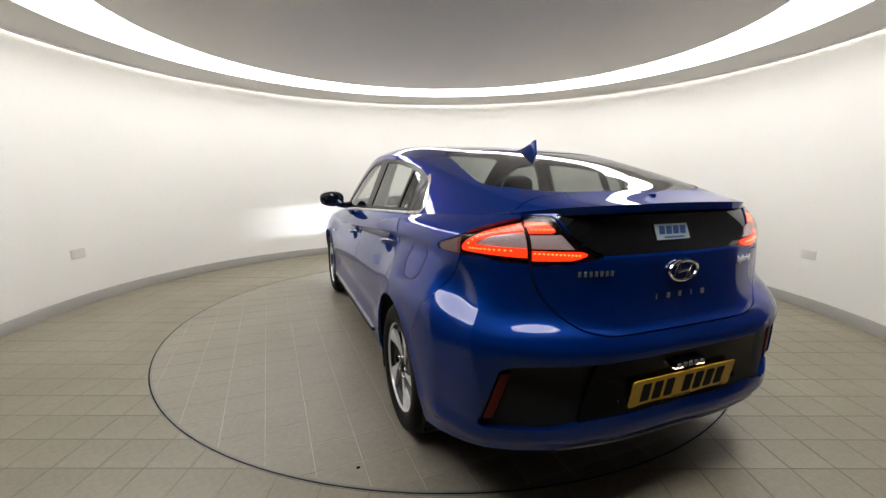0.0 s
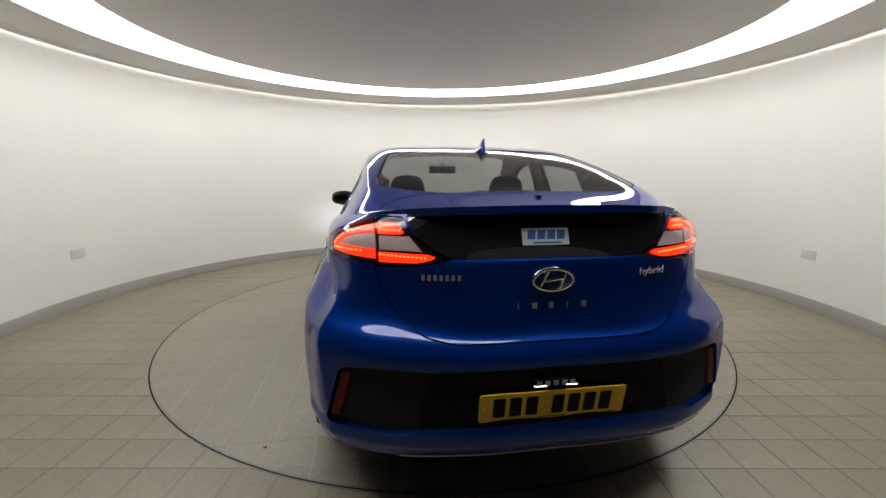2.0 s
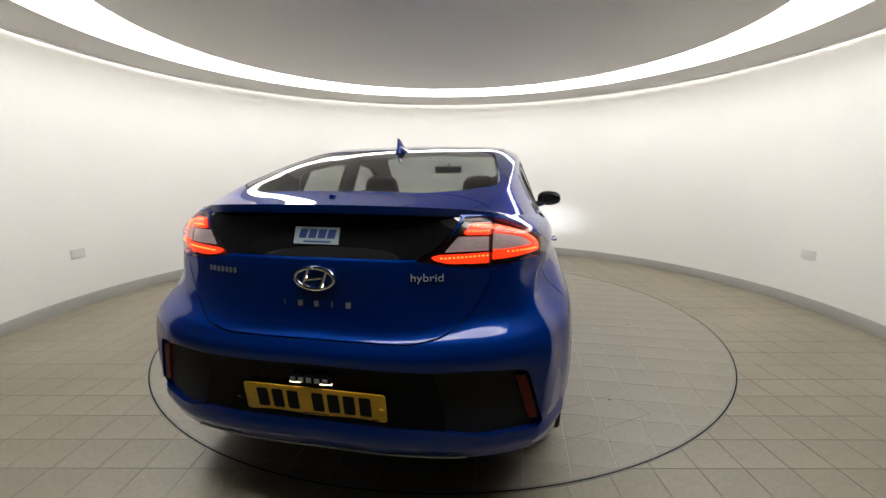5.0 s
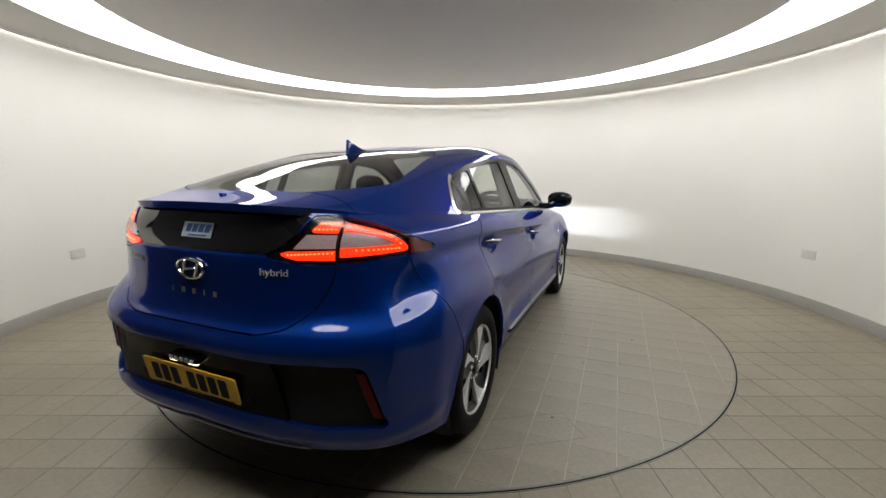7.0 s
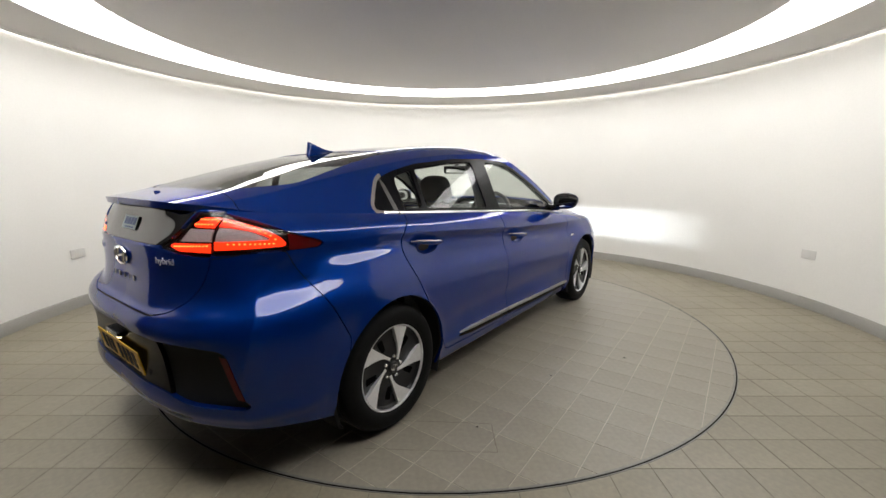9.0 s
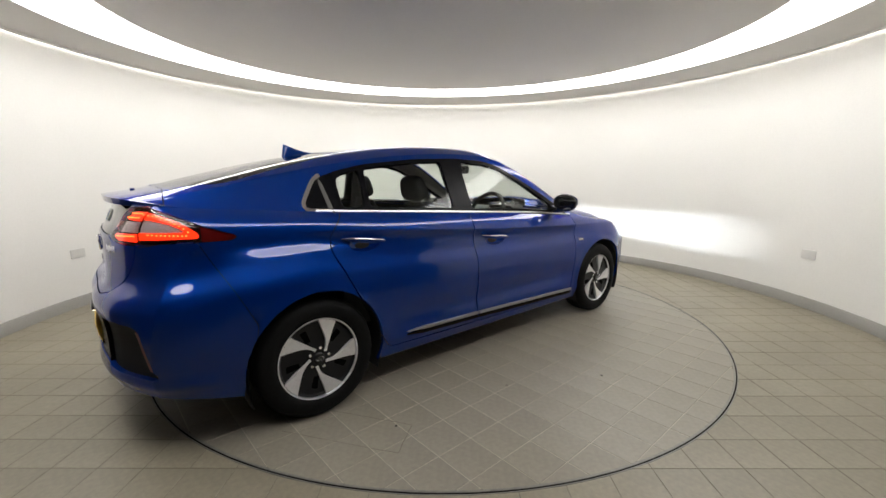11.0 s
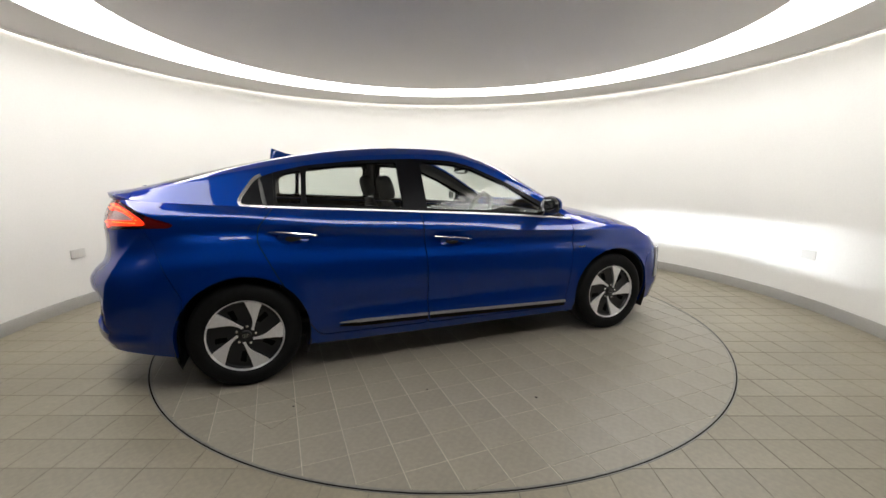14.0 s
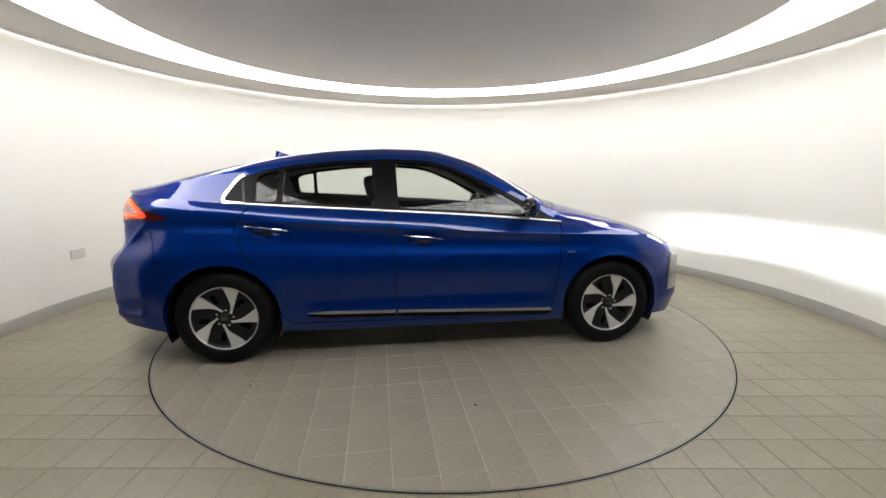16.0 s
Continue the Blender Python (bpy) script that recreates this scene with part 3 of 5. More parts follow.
# side outlines (y, z)
GLASSLINE = [(-1.348, 1.081), (-1.245, 1.232), (-1.13, 1.272), (-.95, 1.312), (-.6, 1.349), (-.25, 1.362), (.03, 1.350), (.17, 1.316), (.40, 1.222), (.62, 1.112), (.80, 1.02), (.965, .929), (.60, .962), (.2, .990), (-.25, 1.015), (-.8, 1.046)]
REARDOOR = [(-1.15, 1.40), (-1.16, 1.056), (-1.245, .95), (-1.255, .87), (-1.15, .655), (-.98, .34), (-.93, .265), (-.222, .255), (-.222, .70), (-.245, 1.0), (-.30, 1.40)]
FRONTDOOR = [(-.30, 1.40), (-.245, 1.0), (-.222, .70), (-.222, .255), (.88, .25), (.93, .45), (.945, .62), (.965, .80), (.97, .915), (.40, 1.23), (.05, 1.40)]
BUMPERLINE = [(-3, .2), (-1.68, .2), (-1.66, .50), (-1.645, .575), (-1.705, .70), (-1.83, .957), (-1.95, .957), (-3, .72)]
FRONTBUMPER = [(3, .1), (1.66, .1), (1.68, .50), (1.70, .60), (1.86, .68), (2.0, .72), (3, .74)]
OUTERLAMP = [(-2.1, 1.135), (-1.98, 1.108), (-1.90, 1.075), (-1.80, 1.025), (-1.685, .984), (-1.675, .974), (-1.70, .960), (-1.90, .957), (-2.1, .945)]
# rear outlines (x, z)
INNERLAMP = [(.60, 1.112), (.495, 1.110), (.46, 1.055), (.40, 1.005), (.335, .973), (.44, .952), (.53, .944), (.60, .944)]
TAILGATE = [(-1, 1.2), (.588, 1.2), (.588, .92), (.565, .855), (.515, .78), (.44, .725), (.34, .702), (-1, .695)]
LOWGLASS = [(-1, 1.118), (.485, 1.113), (.45, 1.050), (.395, 1.005), (.335, .976), (-1, .980)]
DARKPANEL = [(-1, .628), (.40, .618), (.56, .626), (.695, .615), (.722, .598), (.778, .395), (.765, .381), (.57, .386), (.43, .412), (-1, .416)]
SILVERLIP = [(-1, .308), (.36, .308), (.52, .305), (.56, .25), (-1, .25)]
HEADLIGHT_LINE = [(2.3, .745), (1.95, .748), (1.86, .785), (1.77, .815), (1.66, .832), (1.60, .836), (1.66, .80), (1.78, .742), (1.90, .685), (2.3, .665)]


HANDLES = [(-1.055, .878), (-.025, .805)]


def cup(y, z):
    """The hollow behind a door handle."""
    return lambda A: np.hypot((A[:, 1] - y) / 0.095, (A[:, 2] - z) / 0.036) - 1


def rear_only(f):
    return lambda A: np.maximum(f(A), A[:, 1] + 1.5)


def build_body():
    F, H = low.faces, high.faces
    # wheel arches
    for y in (-1.35, 1.35):
        _, F = low.cut(F, arch(y), 0)
    F0 = F
    # lamps and panels of the rear
    behind = lambda A: A[:, 1] + 1.66
    outer = both(outline(OUTERLAMP, "yz", 0.006), lambda A: 0.590 - A[:, 0])
    lamp_out, F = low.cut(F, both(outer, behind), 0.0015)
    gate, F = low.cut(F, rear_only(outline(TAILGATE, "xz", 0.03)), 0.0025)
    lamp_in, gate = low.cut(gate, outline(INNERLAMP, "xz", 0.006), 0.0015)
    lowglass, gate = low.cut(gate, outline(LOWGLASS, "xz", 0.008), 0.0015)
    bumper, F = low.cut(F, rear_only(outline(BUMPERLINE, "yz", 0.01)), 0.002)
    darkpanel, bumper = low.cut(bumper, rear_only(outline(DARKPANEL, "xz", 0.02)), 0.001)
    lip, bumper = low.cut(bumper, rear_only(outline(SILVERLIP, "xz", 0.008)), 0.0012)
    # doors
    rdoor, F = low.cut(F, outline(REARDOOR, "yz", 0.03))
    fdoor, F = low.cut(F, outline(FRONTDOOR, "yz", 0.03))
    headlamp, F = low.cut(F, both(outline(HEADLIGHT_LINE, "yz", 0.01), lambda A: 0.42 - A[:, 0]), 0.002)
    for y, z in HANDLES:
        _, rdoor = low.cut(rdoor, cup(y, z), 0)
        _, fdoor = low.cut(fdoor, cup(y, z), 0)
    nose, F = low.cut(F, outline(FRONTBUMPER, "yz", 0.02))
    fender, F = low.cut(F, lambda A: 0.5 - A[:, 1], 0)
    sill, F = low.cut(F, lambda A: np.maximum(A[:, 2] - 0.30, -A[:, 1] - 1.2), 0)

    pocket, darkpanel = low.cut(darkpanel, lambda A: 0.43 - A[:, 0] + (0.52 - A[:, 2]) * 0.25, 0)
    panel("rear_bumper", low, bumper, PAINT, "blue painted rear bumper", rim=0.045)
    panel("bumper_insert", low, darkpanel, BLACKSATIN, "smooth black plastic bumper insert", offset=-0.006, rim=0.04)
    panel("bumper_pocket", low, pocket, BLACKMATT, "black textured plastic bumper pocket", pair=True, offset=-0.030, rim=0.01)
    panel("bumper_lip", low, lip, SATIN, "satin silver lower lip", offset=0.003)
    panel("tailgate", low, gate, PAINT, "blue painted tailgate with recessed foot")
    panel("lower_rear_window", low, lowglass, SMOKEGLASS, "glossy dark lower rear window", offset=-0.004)
    panel("rear_door_panel", low, rdoor, PAINT, "blue rear door skin", pair=True)
    panel("front_door_panel", low, fdoor, PAINT, "blue front door skin", pair=True)
    panel("front_bumper", low, nose, PAINT, "blue front bumper")
    panel("front_fender", low, fender, PAINT, "blue front wing", pair=True)
    panel("sill", low, sill, PAINT, "blue sill under the doors", pair=True)
    panel("rear_fender", low, F, PAINT, "blue rear wing", pair=True)
    # lamps: clear cover over a dark housing
    for nm, fc in (("outer_tail_lamp", lamp_out), ("inner_tail_lamp", lamp_in)):
        for m in (False, True):
            ob = new(nm, low.mesh(nm, fc, LAMPBLACK, -0.022, 0, mirror=m))
            ob.parent = CAR
            tagged(ob, "tail lamp with glowing red light bands")
            cover = new("lens", low.mesh("lens", fc, LAMPLENS, 0.0, 0.02, mirror=m))
            cover.parent = ob
            TAIL.append((nm, m, ob))
    for m in (False, True):
        ob = new("headlamp_cover", low.mesh("headlamp_cover", headlamp, CLEAR, 0.0, 0.012, mirror=m))
        ob.parent = CAR
        back, _ = low.cut(headlamp, lambda A: A[:, 1] - 1.86, 0)
        ob2 = new("headlamp_housing", low.mesh("headlamp_housing", back, LAMPCLEAR, -0.03, 0, mirror=m))
        ob2.parent = CAR

    # upper body
    side = lambda A: 0.40 - A[:, 0]
    # keep roof and glass apart by the rail: side windows lie outside the rail curve
    sidewin, H = high.cut(H, both(outline(GLASSLINE, "yz", 0.045), side), 0.0)
    crescent, H = high.cut(H, lambda A: np.maximum(outline(GLASSLINE, "yz", 0.045)(A) - 0.019, np.maximum(A[:, 1] + 1.215, 0.40 - A[:, 0])), 0.0)
    panel("quarter_trim", high, crescent, CHROME, "wide chrome trim behind the rear side glass", pair=True, offset=0.003, rim=0.006)
    rearwin, H = high.cut(H, outline([(-1, -1.915), (.33, -1.895), (.46, -1.83), (.565, -1.70), (.582, -1.62), (.560, -1.40), (.515, -1.06), (.44, -1.02), (-1, -.995)], "xy", 0.05), 0.003)
    windscreen, H = high.cut(H, outline([(-1, .13), (.46, .17), (.525, .22), (.60, .60), (.665, .93), (.60, .99), (.30, 1.09), (-1, 1.12)], "xy", 0.04), 0.003)
    roof, H = high.cut(H, outline([(-1, -.988), (.45, -1.012), (.520, -1.03), (.545, -.8), (.55, .0), (.52, .15), (-1, .115)], "xy", 0.03), 0.002)
    spoiler, H = high.cut(H, lambda A: np.maximum(A[:, 1] + 1.86 + 0.10 * A[:, 0], A[:, 0] - 0.60), 0.0022)
    bonnet, H = high.cut(H, both(outline([(-1, 1.125), (.30, 1.10), (.62, 1.0), (.69, 1.05), (.72, 1.4), (.66, 1.75), (.56, 2.0), (.30, 2.2), (-1, 2.3)], "xy", 0.03), lambda A: 0.99 - A[:, 1]), 0.0022)
    panel("rear_window", high, rearwin, REARGLASS, "dark tinted rear window", offset=-0.002, rim=0.004)
    panel("windscreen", high, windscreen, WINDOW, "clear windscreen", offset=-0.002, rim=0.004)
    panel("roof", high, roof, ROOFMAT, "blue roof panel")
    panel("spoiler", high, spoiler, PAINT, "blue spoiler lip above the tailgate", rim=0.028)
    panel("bonnet", high, bonnet, PAINT, "blue bonnet")
    panel("body_side", high, H, PAINT, "blue roof rail and rear pillar", pair=True)
    # dark inner shell that shows in the shut lines and wheel wells
    ob = new("inner_shell", low.mesh("inner_shell", low.split(F0, both(outline(HEADLIGHT_LINE, "yz", 0.01), lambda A: 0.42 - A[:, 0]))[1], SHELL, -0.024, 0, both=True))
    ob.parent = CAR
    hs, _ = high.cut(roof + H, lambda A: np.maximum(A[:, 1] - 0.9, -1.88 - A[:, 1]), 0)
    ob = new("headliner", high.mesh("headliner", hs, HEADLINER, -0.024, 0, both=True))
    ob.parent = CAR
    return sidewin


LAMPLENS = glass("clear_red_lamp_lens", (0.97, 0.91, 0.90))
ROOFMAT = PAINT
TAIL = []
sidewin = build_body()


# ---------------------------------------------------------------- car details
def flank(m, p):
    """A point of the right flank, or its mirror on the left."""
    return Vector((-p[0] if m else p[0], p[1], p[2]))


def strip_on_side(bm, ys, z_of, width, lift, m=False, taper=True):
    """A slim raised strip along the flank; z_of gives its height above the ground at y."""
    rows = []
    n = len(ys)
    for i, y in enumerate(ys):
        z = z_of(y)
        w = width * (min(1.0, 0.25 + i * 0.12) if taper else 1.0)
        p, nn = on_side(y, z)
        ring = [p + Vector((0, 0, w / 2)) - nn * 0.003, p + Vector((0, 0, w / 2 - 0.002)) + nn * lift, p + Vector((0, 0, -w / 2 + 0.002)) + nn * lift, p + Vector((0, 0, -w / 2)) - nn * 0.003]
        rows.append([bm.verts.new(flank(m, q)) for q in ring])
    for A, B in zip(rows, rows[1:]):
        for k in range(4):
            bm.faces.new((A[k], A[(k + 1) % 4], B[(k + 1) % 4], B[k]))
    bm.faces.new(rows[0])
    bm.faces.new(rows[-1][::-1])
    return bm


def interp(y, pts):
    ys, zs = zip(*pts)
    return float(np.interp(y, ys, zs))


BELT = [(-1.33, 1.070), (-.95, 1.049), (-.6, 1.030), (-.2, 1.006), (.1, .990), (.4, .970), (.8, .937), (1.0, .916)]
PANES = [
    ("rear_quarter_window", [(-1.135, 1.083), (-1.0, 1.075), (-.988, 1.278), (-1.09, 1.258), (-1.135, 1.228)]),
    ("rear_door_window", [(-.965, 1.073), (-.355, 1.041), (-.375, 1.335), (-.6, 1.326), (-.955, 1.287)]),
    ("front_door_window", [(-.190, 1.028), (.2, 1.010), (.70, .973), (.745, 1.005), (.40, 1.194), (.17, 1.290), (.03, 1.322), (-.205, 1.338)]),
]


def build_side_glass():
    rest = sidewin
    for nm, pts in PANES:
        pane, rest = high.cut(rest, outline(pts, "yz", 0.02), 0.0012)
        panel(nm, high, pane, WINDOW, "tinted side window", pair=True, offset=-0.005, rim=0.004)
    quarter, rest = high.cut(rest, lambda A: A[:, 1] + 1.15, 0.001)
    panel("window_frame", high, rest, BLACKSATIN, "satin black window frame and pillars", pair=True, rim=0.03)
    panel("quarter_panel", high, quarter, BLACKSATIN, "satin black quarter panel", pair=True, rim=0.02)
    for m in (False, True):
        bm = tube(bmesh.new(), [flank(m, on_side(y, interp(y, BELT), 0.002)[0]) for y in np.linspace(-1.285, .985, 60)], 0.0068, 8)
        part("belt_trim", bm, BRIGHTTRIM, CAR, "slim chrome belt trim")
        for a, b, nm in ((-.812, -.228, "rear_sill_trim"), (-.212, .892, "front_sill_trim")):
            zz = lambda y: interp(y, [(-.812, .326), (-.2, .316), (.9, .287)])
            bm = strip_on_side(bmesh.new(), list(np.linspace(a, b, 30)), lambda y: zz(y) - 0.012, 0.030, 0.010, m, taper=a < -0.5)
            base = part(nm, bm, BLACKMATT, CAR, "black sill moulding")
            bm = strip_on_side(bmesh.new(), list(np.linspace(a, b, 30)), lambda y: zz(y) + 0.008, 0.020, 0.014, m, taper=a < -0.5)
            part("inlay", bm, SATIN, base, "satin silver inlay")


def build_handles():
    for m in (False, True):
        for y0, z0 in HANDLES:
            bm = bmesh.new()
            rings = []
            for k in range(7):
                r = 1 - k / 6
                row = []
                for j in range(24):
                    a = 2 * math.pi * j / 24
                    p, nn = on_side(y0 + 0.0975 * r * math.cos(a), z0 + 0.038 * r * math.sin(a))
                    row.append(bm.verts.new(flank(m, p - nn * (0.004 + 0.026 * (1 - r * r)))))
                rings.append(row)
            for A, B in zip(rings, rings[1:]):
                for j in range(24):
                    bm.faces.new((A[j], A[(j + 1) % 24], B[(j + 1) % 24], B[j]))
            hollow = part("handle_cup", bm, PAINT, CAR, "blue hollow behind the handle")
            slope = -0.12
            pts, rad = [], []
            for i in range(13):
                u = i / 12
                y = y0 - 0.135 + 0.27 * u
                z = z0 + 0.024 + slope * (y - y0)
                p, nn = on_side(y, z)
                lift = 0.004 + 0.030 * math.sin(math.pi * min(max(u, 0.0), 1.0)) ** 0.5
                pts.append(flank(m, p + nn * lift))
                rad.append(0.004 + 0.011 * math.sin(math.pi * u) ** 0.6)
            h = part("door_handle", tube(bmesh.new(), pts, rad, 10, flat=0.7), PAINT, CAR, "blue door handle with a chrome edge")
            pts2 = [p + Vector((-0.006 if m else 0.006, 0, r * 0.55)) for p, r in zip(pts, rad)]
            part("chrome_edge", tube(bmesh.new(), pts2, [max(0.0025, r * 0.32) for r in rad], 8), CHROME, h, "chrome edge")


def build_wheel(x, y, m):
    """A wheel at the hub (x, y); its face points outwards."""
    w = new("wheel")
    w.parent = CAR
    w.empty_display_size = 0.1
    w.matrix_basis = Matrix.Translation((-x if m else x, y, 0.316))
    s = -1.0 if m else 1.0
    R = 0.316
    prof = [(0.216, 0.0), (0.222, 0.008), (0.245, 0.016), (0.275, 0.015), (0.296, 0.006), (0.308, -0.008), (0.3145, -0.025)]
    for g in (-0.055, -0.09, -0.125):
        prof += [(R, g + 0.006 + 0.02), (R, g + 0.006), (R - 0.006, g + 0.004), (R - 0.006, g - 0.004), (R, g - 0.006)]
    prof += [(R, -0.15), (0.308, -0.172), (0.29, -0.187), (0.245, -0.195), (0.216, -0.19), (0.20, -0.17), (0.20, -0.02)]
    part("tyre", revolve([(r, h * s) for r, h in prof], 96, axis="x", closed_profile=True), RUBBER, w, "black rubber tyre", angle=50)
    prof = [(0.0, -0.018), (0.035, -0.016), (0.075, -0.022), (0.15, -0.030), (0.195, -0.022), (0.206, -0.006), (0.206, -0.05), (0.0, -0.05)]
    rim = part("rim", revolve([(r, h * s) for r, h in prof], 80, axis="x"), RIMDARK, w, "dark grey wheel disc")
    prof = [(0.2065, -0.012), (0.2105, 0.001), (0.2155, 0.003), (0.2175, -0.006), (0.207, -0.014)]
    part("rim_edge", revolve([(r, h * s) for r, h in prof], 96, axis="x", closed_profile=True), ALLOY, w, "machined silver rim edge")
    # swept blades
    edge_a = smooth_path([(.004, .2060), (.026, .145), (.040, .088), (.036, .050), (.028, .030)], 14)
    edge_b = smooth_path([(.044, .0235), (.052, .055), (.066, .095), (.080, .138), (.098, .1805)], 14)
    outer = [(0.206 * math.cos(a), 0.206 * math.sin(a)) for a in np.linspace(math.atan2(.1805, .098), math.atan2(.206, .004), 8)[1:-1]]
    shape = [tuple(p) for p in edge_a] + [tuple(p) for p in edge_b] + outer
    for k in range(5):
        bm = bmesh.new()
        a = radians(72 * k)
        top, low_ = [], []
        for u, v in shape:
            yy, zz = u * math.cos(a) - v * math.sin(a), u * math.sin(a) + v * math.cos(a)
            r = math.hypot(u, v)
            h = -0.006 - 0.010 * math.cos(r / 0.206 * math.pi / 2)
            # the right flank is seen with the car's front to the right, so y runs to the right there
            top.append(bm.verts.new((h * s, yy if not m else -yy, zz)))
            low_.append(bm.verts.new(((h - 0.02) * s, (yy if not m else -yy), zz)))
        bm.faces.new(top)
        for i in range(len(top)):
            j = (i + 1) % len(top)
            bm.faces.new((top[i], low_[i], low_[j], top[j]))
        bmesh.ops.triangulate(bm, faces=[f for f in bm.faces if len(f.verts) > 4])
        part("blade", bm, ALLOY, w, "machined silver swept blade", angle=25)
        # dark pocket between blades
        bm = bmesh.new()
        b = a + radians(118)
        for r0, r1, da in ((0.095, 0.165, 0.13),):
            prism(bm, rounded([(r0, -0.012), (r1, -0.022), (r1 + 0.008, 0.012), (r0, 0.012)], 0.008, 4), 0.004)
        rot = Matrix.Rotation(b if not m else math.pi - b, 4, "X")
        bmesh.ops.transform(bm, matrix=rot @ Matrix.Translation((-0.029 * s, 0, 0)) @ Matrix(((0, 0, s, 0), (1, 0, 0, 0), (0, 1, 0, 0), (0, 0, 0, 1))), verts=bm.verts)
        part("slot", bm, DARKGAP, w, "dark slot in the wheel disc")
        c = a + radians(80)
        bm = revolve([(0, 0.010), (0.007, 0.010), (0.0095, 0.006), (0.0095, 0.0), (0, 0)], 12, axis="x")
        for v in bm.verts:
            v.co = Vector((v.co.x * s - 0.018 * s, v.co.y + 0.054 * math.cos(c) * (1 if not m else -1), v.co.z + 0.054 * math.sin(c)))
        part("lug_nut", bm, CHROME, w, "bright wheel nut")
    cap = part("hub_cap", revolve([(r, h * s) for r, h in [(0, -0.004), (0.024, -0.005), (0.030, -0.010), (0.030, -0.03)]], 32, axis="x"), RIMDARK, w, "dark hub cap")
    ring = [(-0.0025 * s, 0.019 * math.cos(t), 0.012 * math.sin(t)) for t in np.linspace(0, 2 * math.pi, 25)]
    bm = tube(bmesh.new(), ring, 0.0018, 6, cap=False)
    tube(bm, [(-0.0025 * s, -0.008, -0.008), (-0.0025 * s, -0.004, 0.008)], 0.0018, 6)
    tube(bm, [(-0.0025 * s, 0.004, -0.008), (-0.0025 * s, 0.008, 0.008)], 0.0018, 6)
    part("emblem", bm, CHROME, cap, "small silver oval emblem")
    # brake disc behind
    part("brake_disc", revolve([(r, h * s) for r, h in [(0.07, -0.075), (0.14, -0.075), (0.14, -0.09), (0.07, -0.09)]], 40, axis="x", closed_profile=True), STEELRING, w, "steel brake disc")


def build_wells():
    for m in (False, True):
        s = -1.0 if m else 1.0
        for y in (-1.35, 1.35):
            prof = [(ARCH_R + 0.002, 0.872), (ARCH_R + 0.012, 0.86), (ARCH_R + 0.012, 0.56), (0.0, 0.56)]
            bm = bmesh.new()
            rows = []
            for i in range(33):
                a = radians(-25 + 230 * i / 32)
                rows.append([bm.verts.new((s * h, y + r * math.cos(a), 0.318 + r * math.sin(a))) for r, h in prof])
            for A, B in zip(rows, rows[1:]):
                for k in range(3):
                    bm.faces.new((A[k], A[k + 1], B[k + 1], B[k]))
            bmesh.ops.remove_doubles(bm, verts=bm.verts, dist=1e-5)
            part("wheel_well", bm, SHELL, CAR, "black wheel well liner")
            bm = bmesh.new()
            box(bm, (s * 0.72, y - 0.352, 0.185), (s * 0.86, y - 0.342, 0.36), 0.004)
            part("mud_flap", bm, BLACKMATT, CAR, "black mud flap")
    bm = bmesh.new()
    box(bm, (-0.55, -1.95, 0.27), (0.55, 2.0, 0.31))
    part("underbody", bm, SHELL, CAR, "black underbody")
    for m in (-1, 1):
        bm = bmesh.new()
        box(bm, (min(m * 0.54, m * 0.84), -0.96, 0.195), (max(m * 0.54, m * 0.84), 0.96, 0.24))
        part("underbody_side", bm, SHELL, CAR, "black underbody edge")
        bm = bmesh.new()
        tube(bm, [(m * 0.55, -1.35, 0.30), (m * 0.80, -1.35, 0.31)], 0.04, 10)
        tube(bm, [(m * 0.55, 1.35, 0.30), (m * 0.80, 1.35, 0.31)], 0.04, 10)
        part("axle", bm, SHELL, CAR, "dark axle ends")


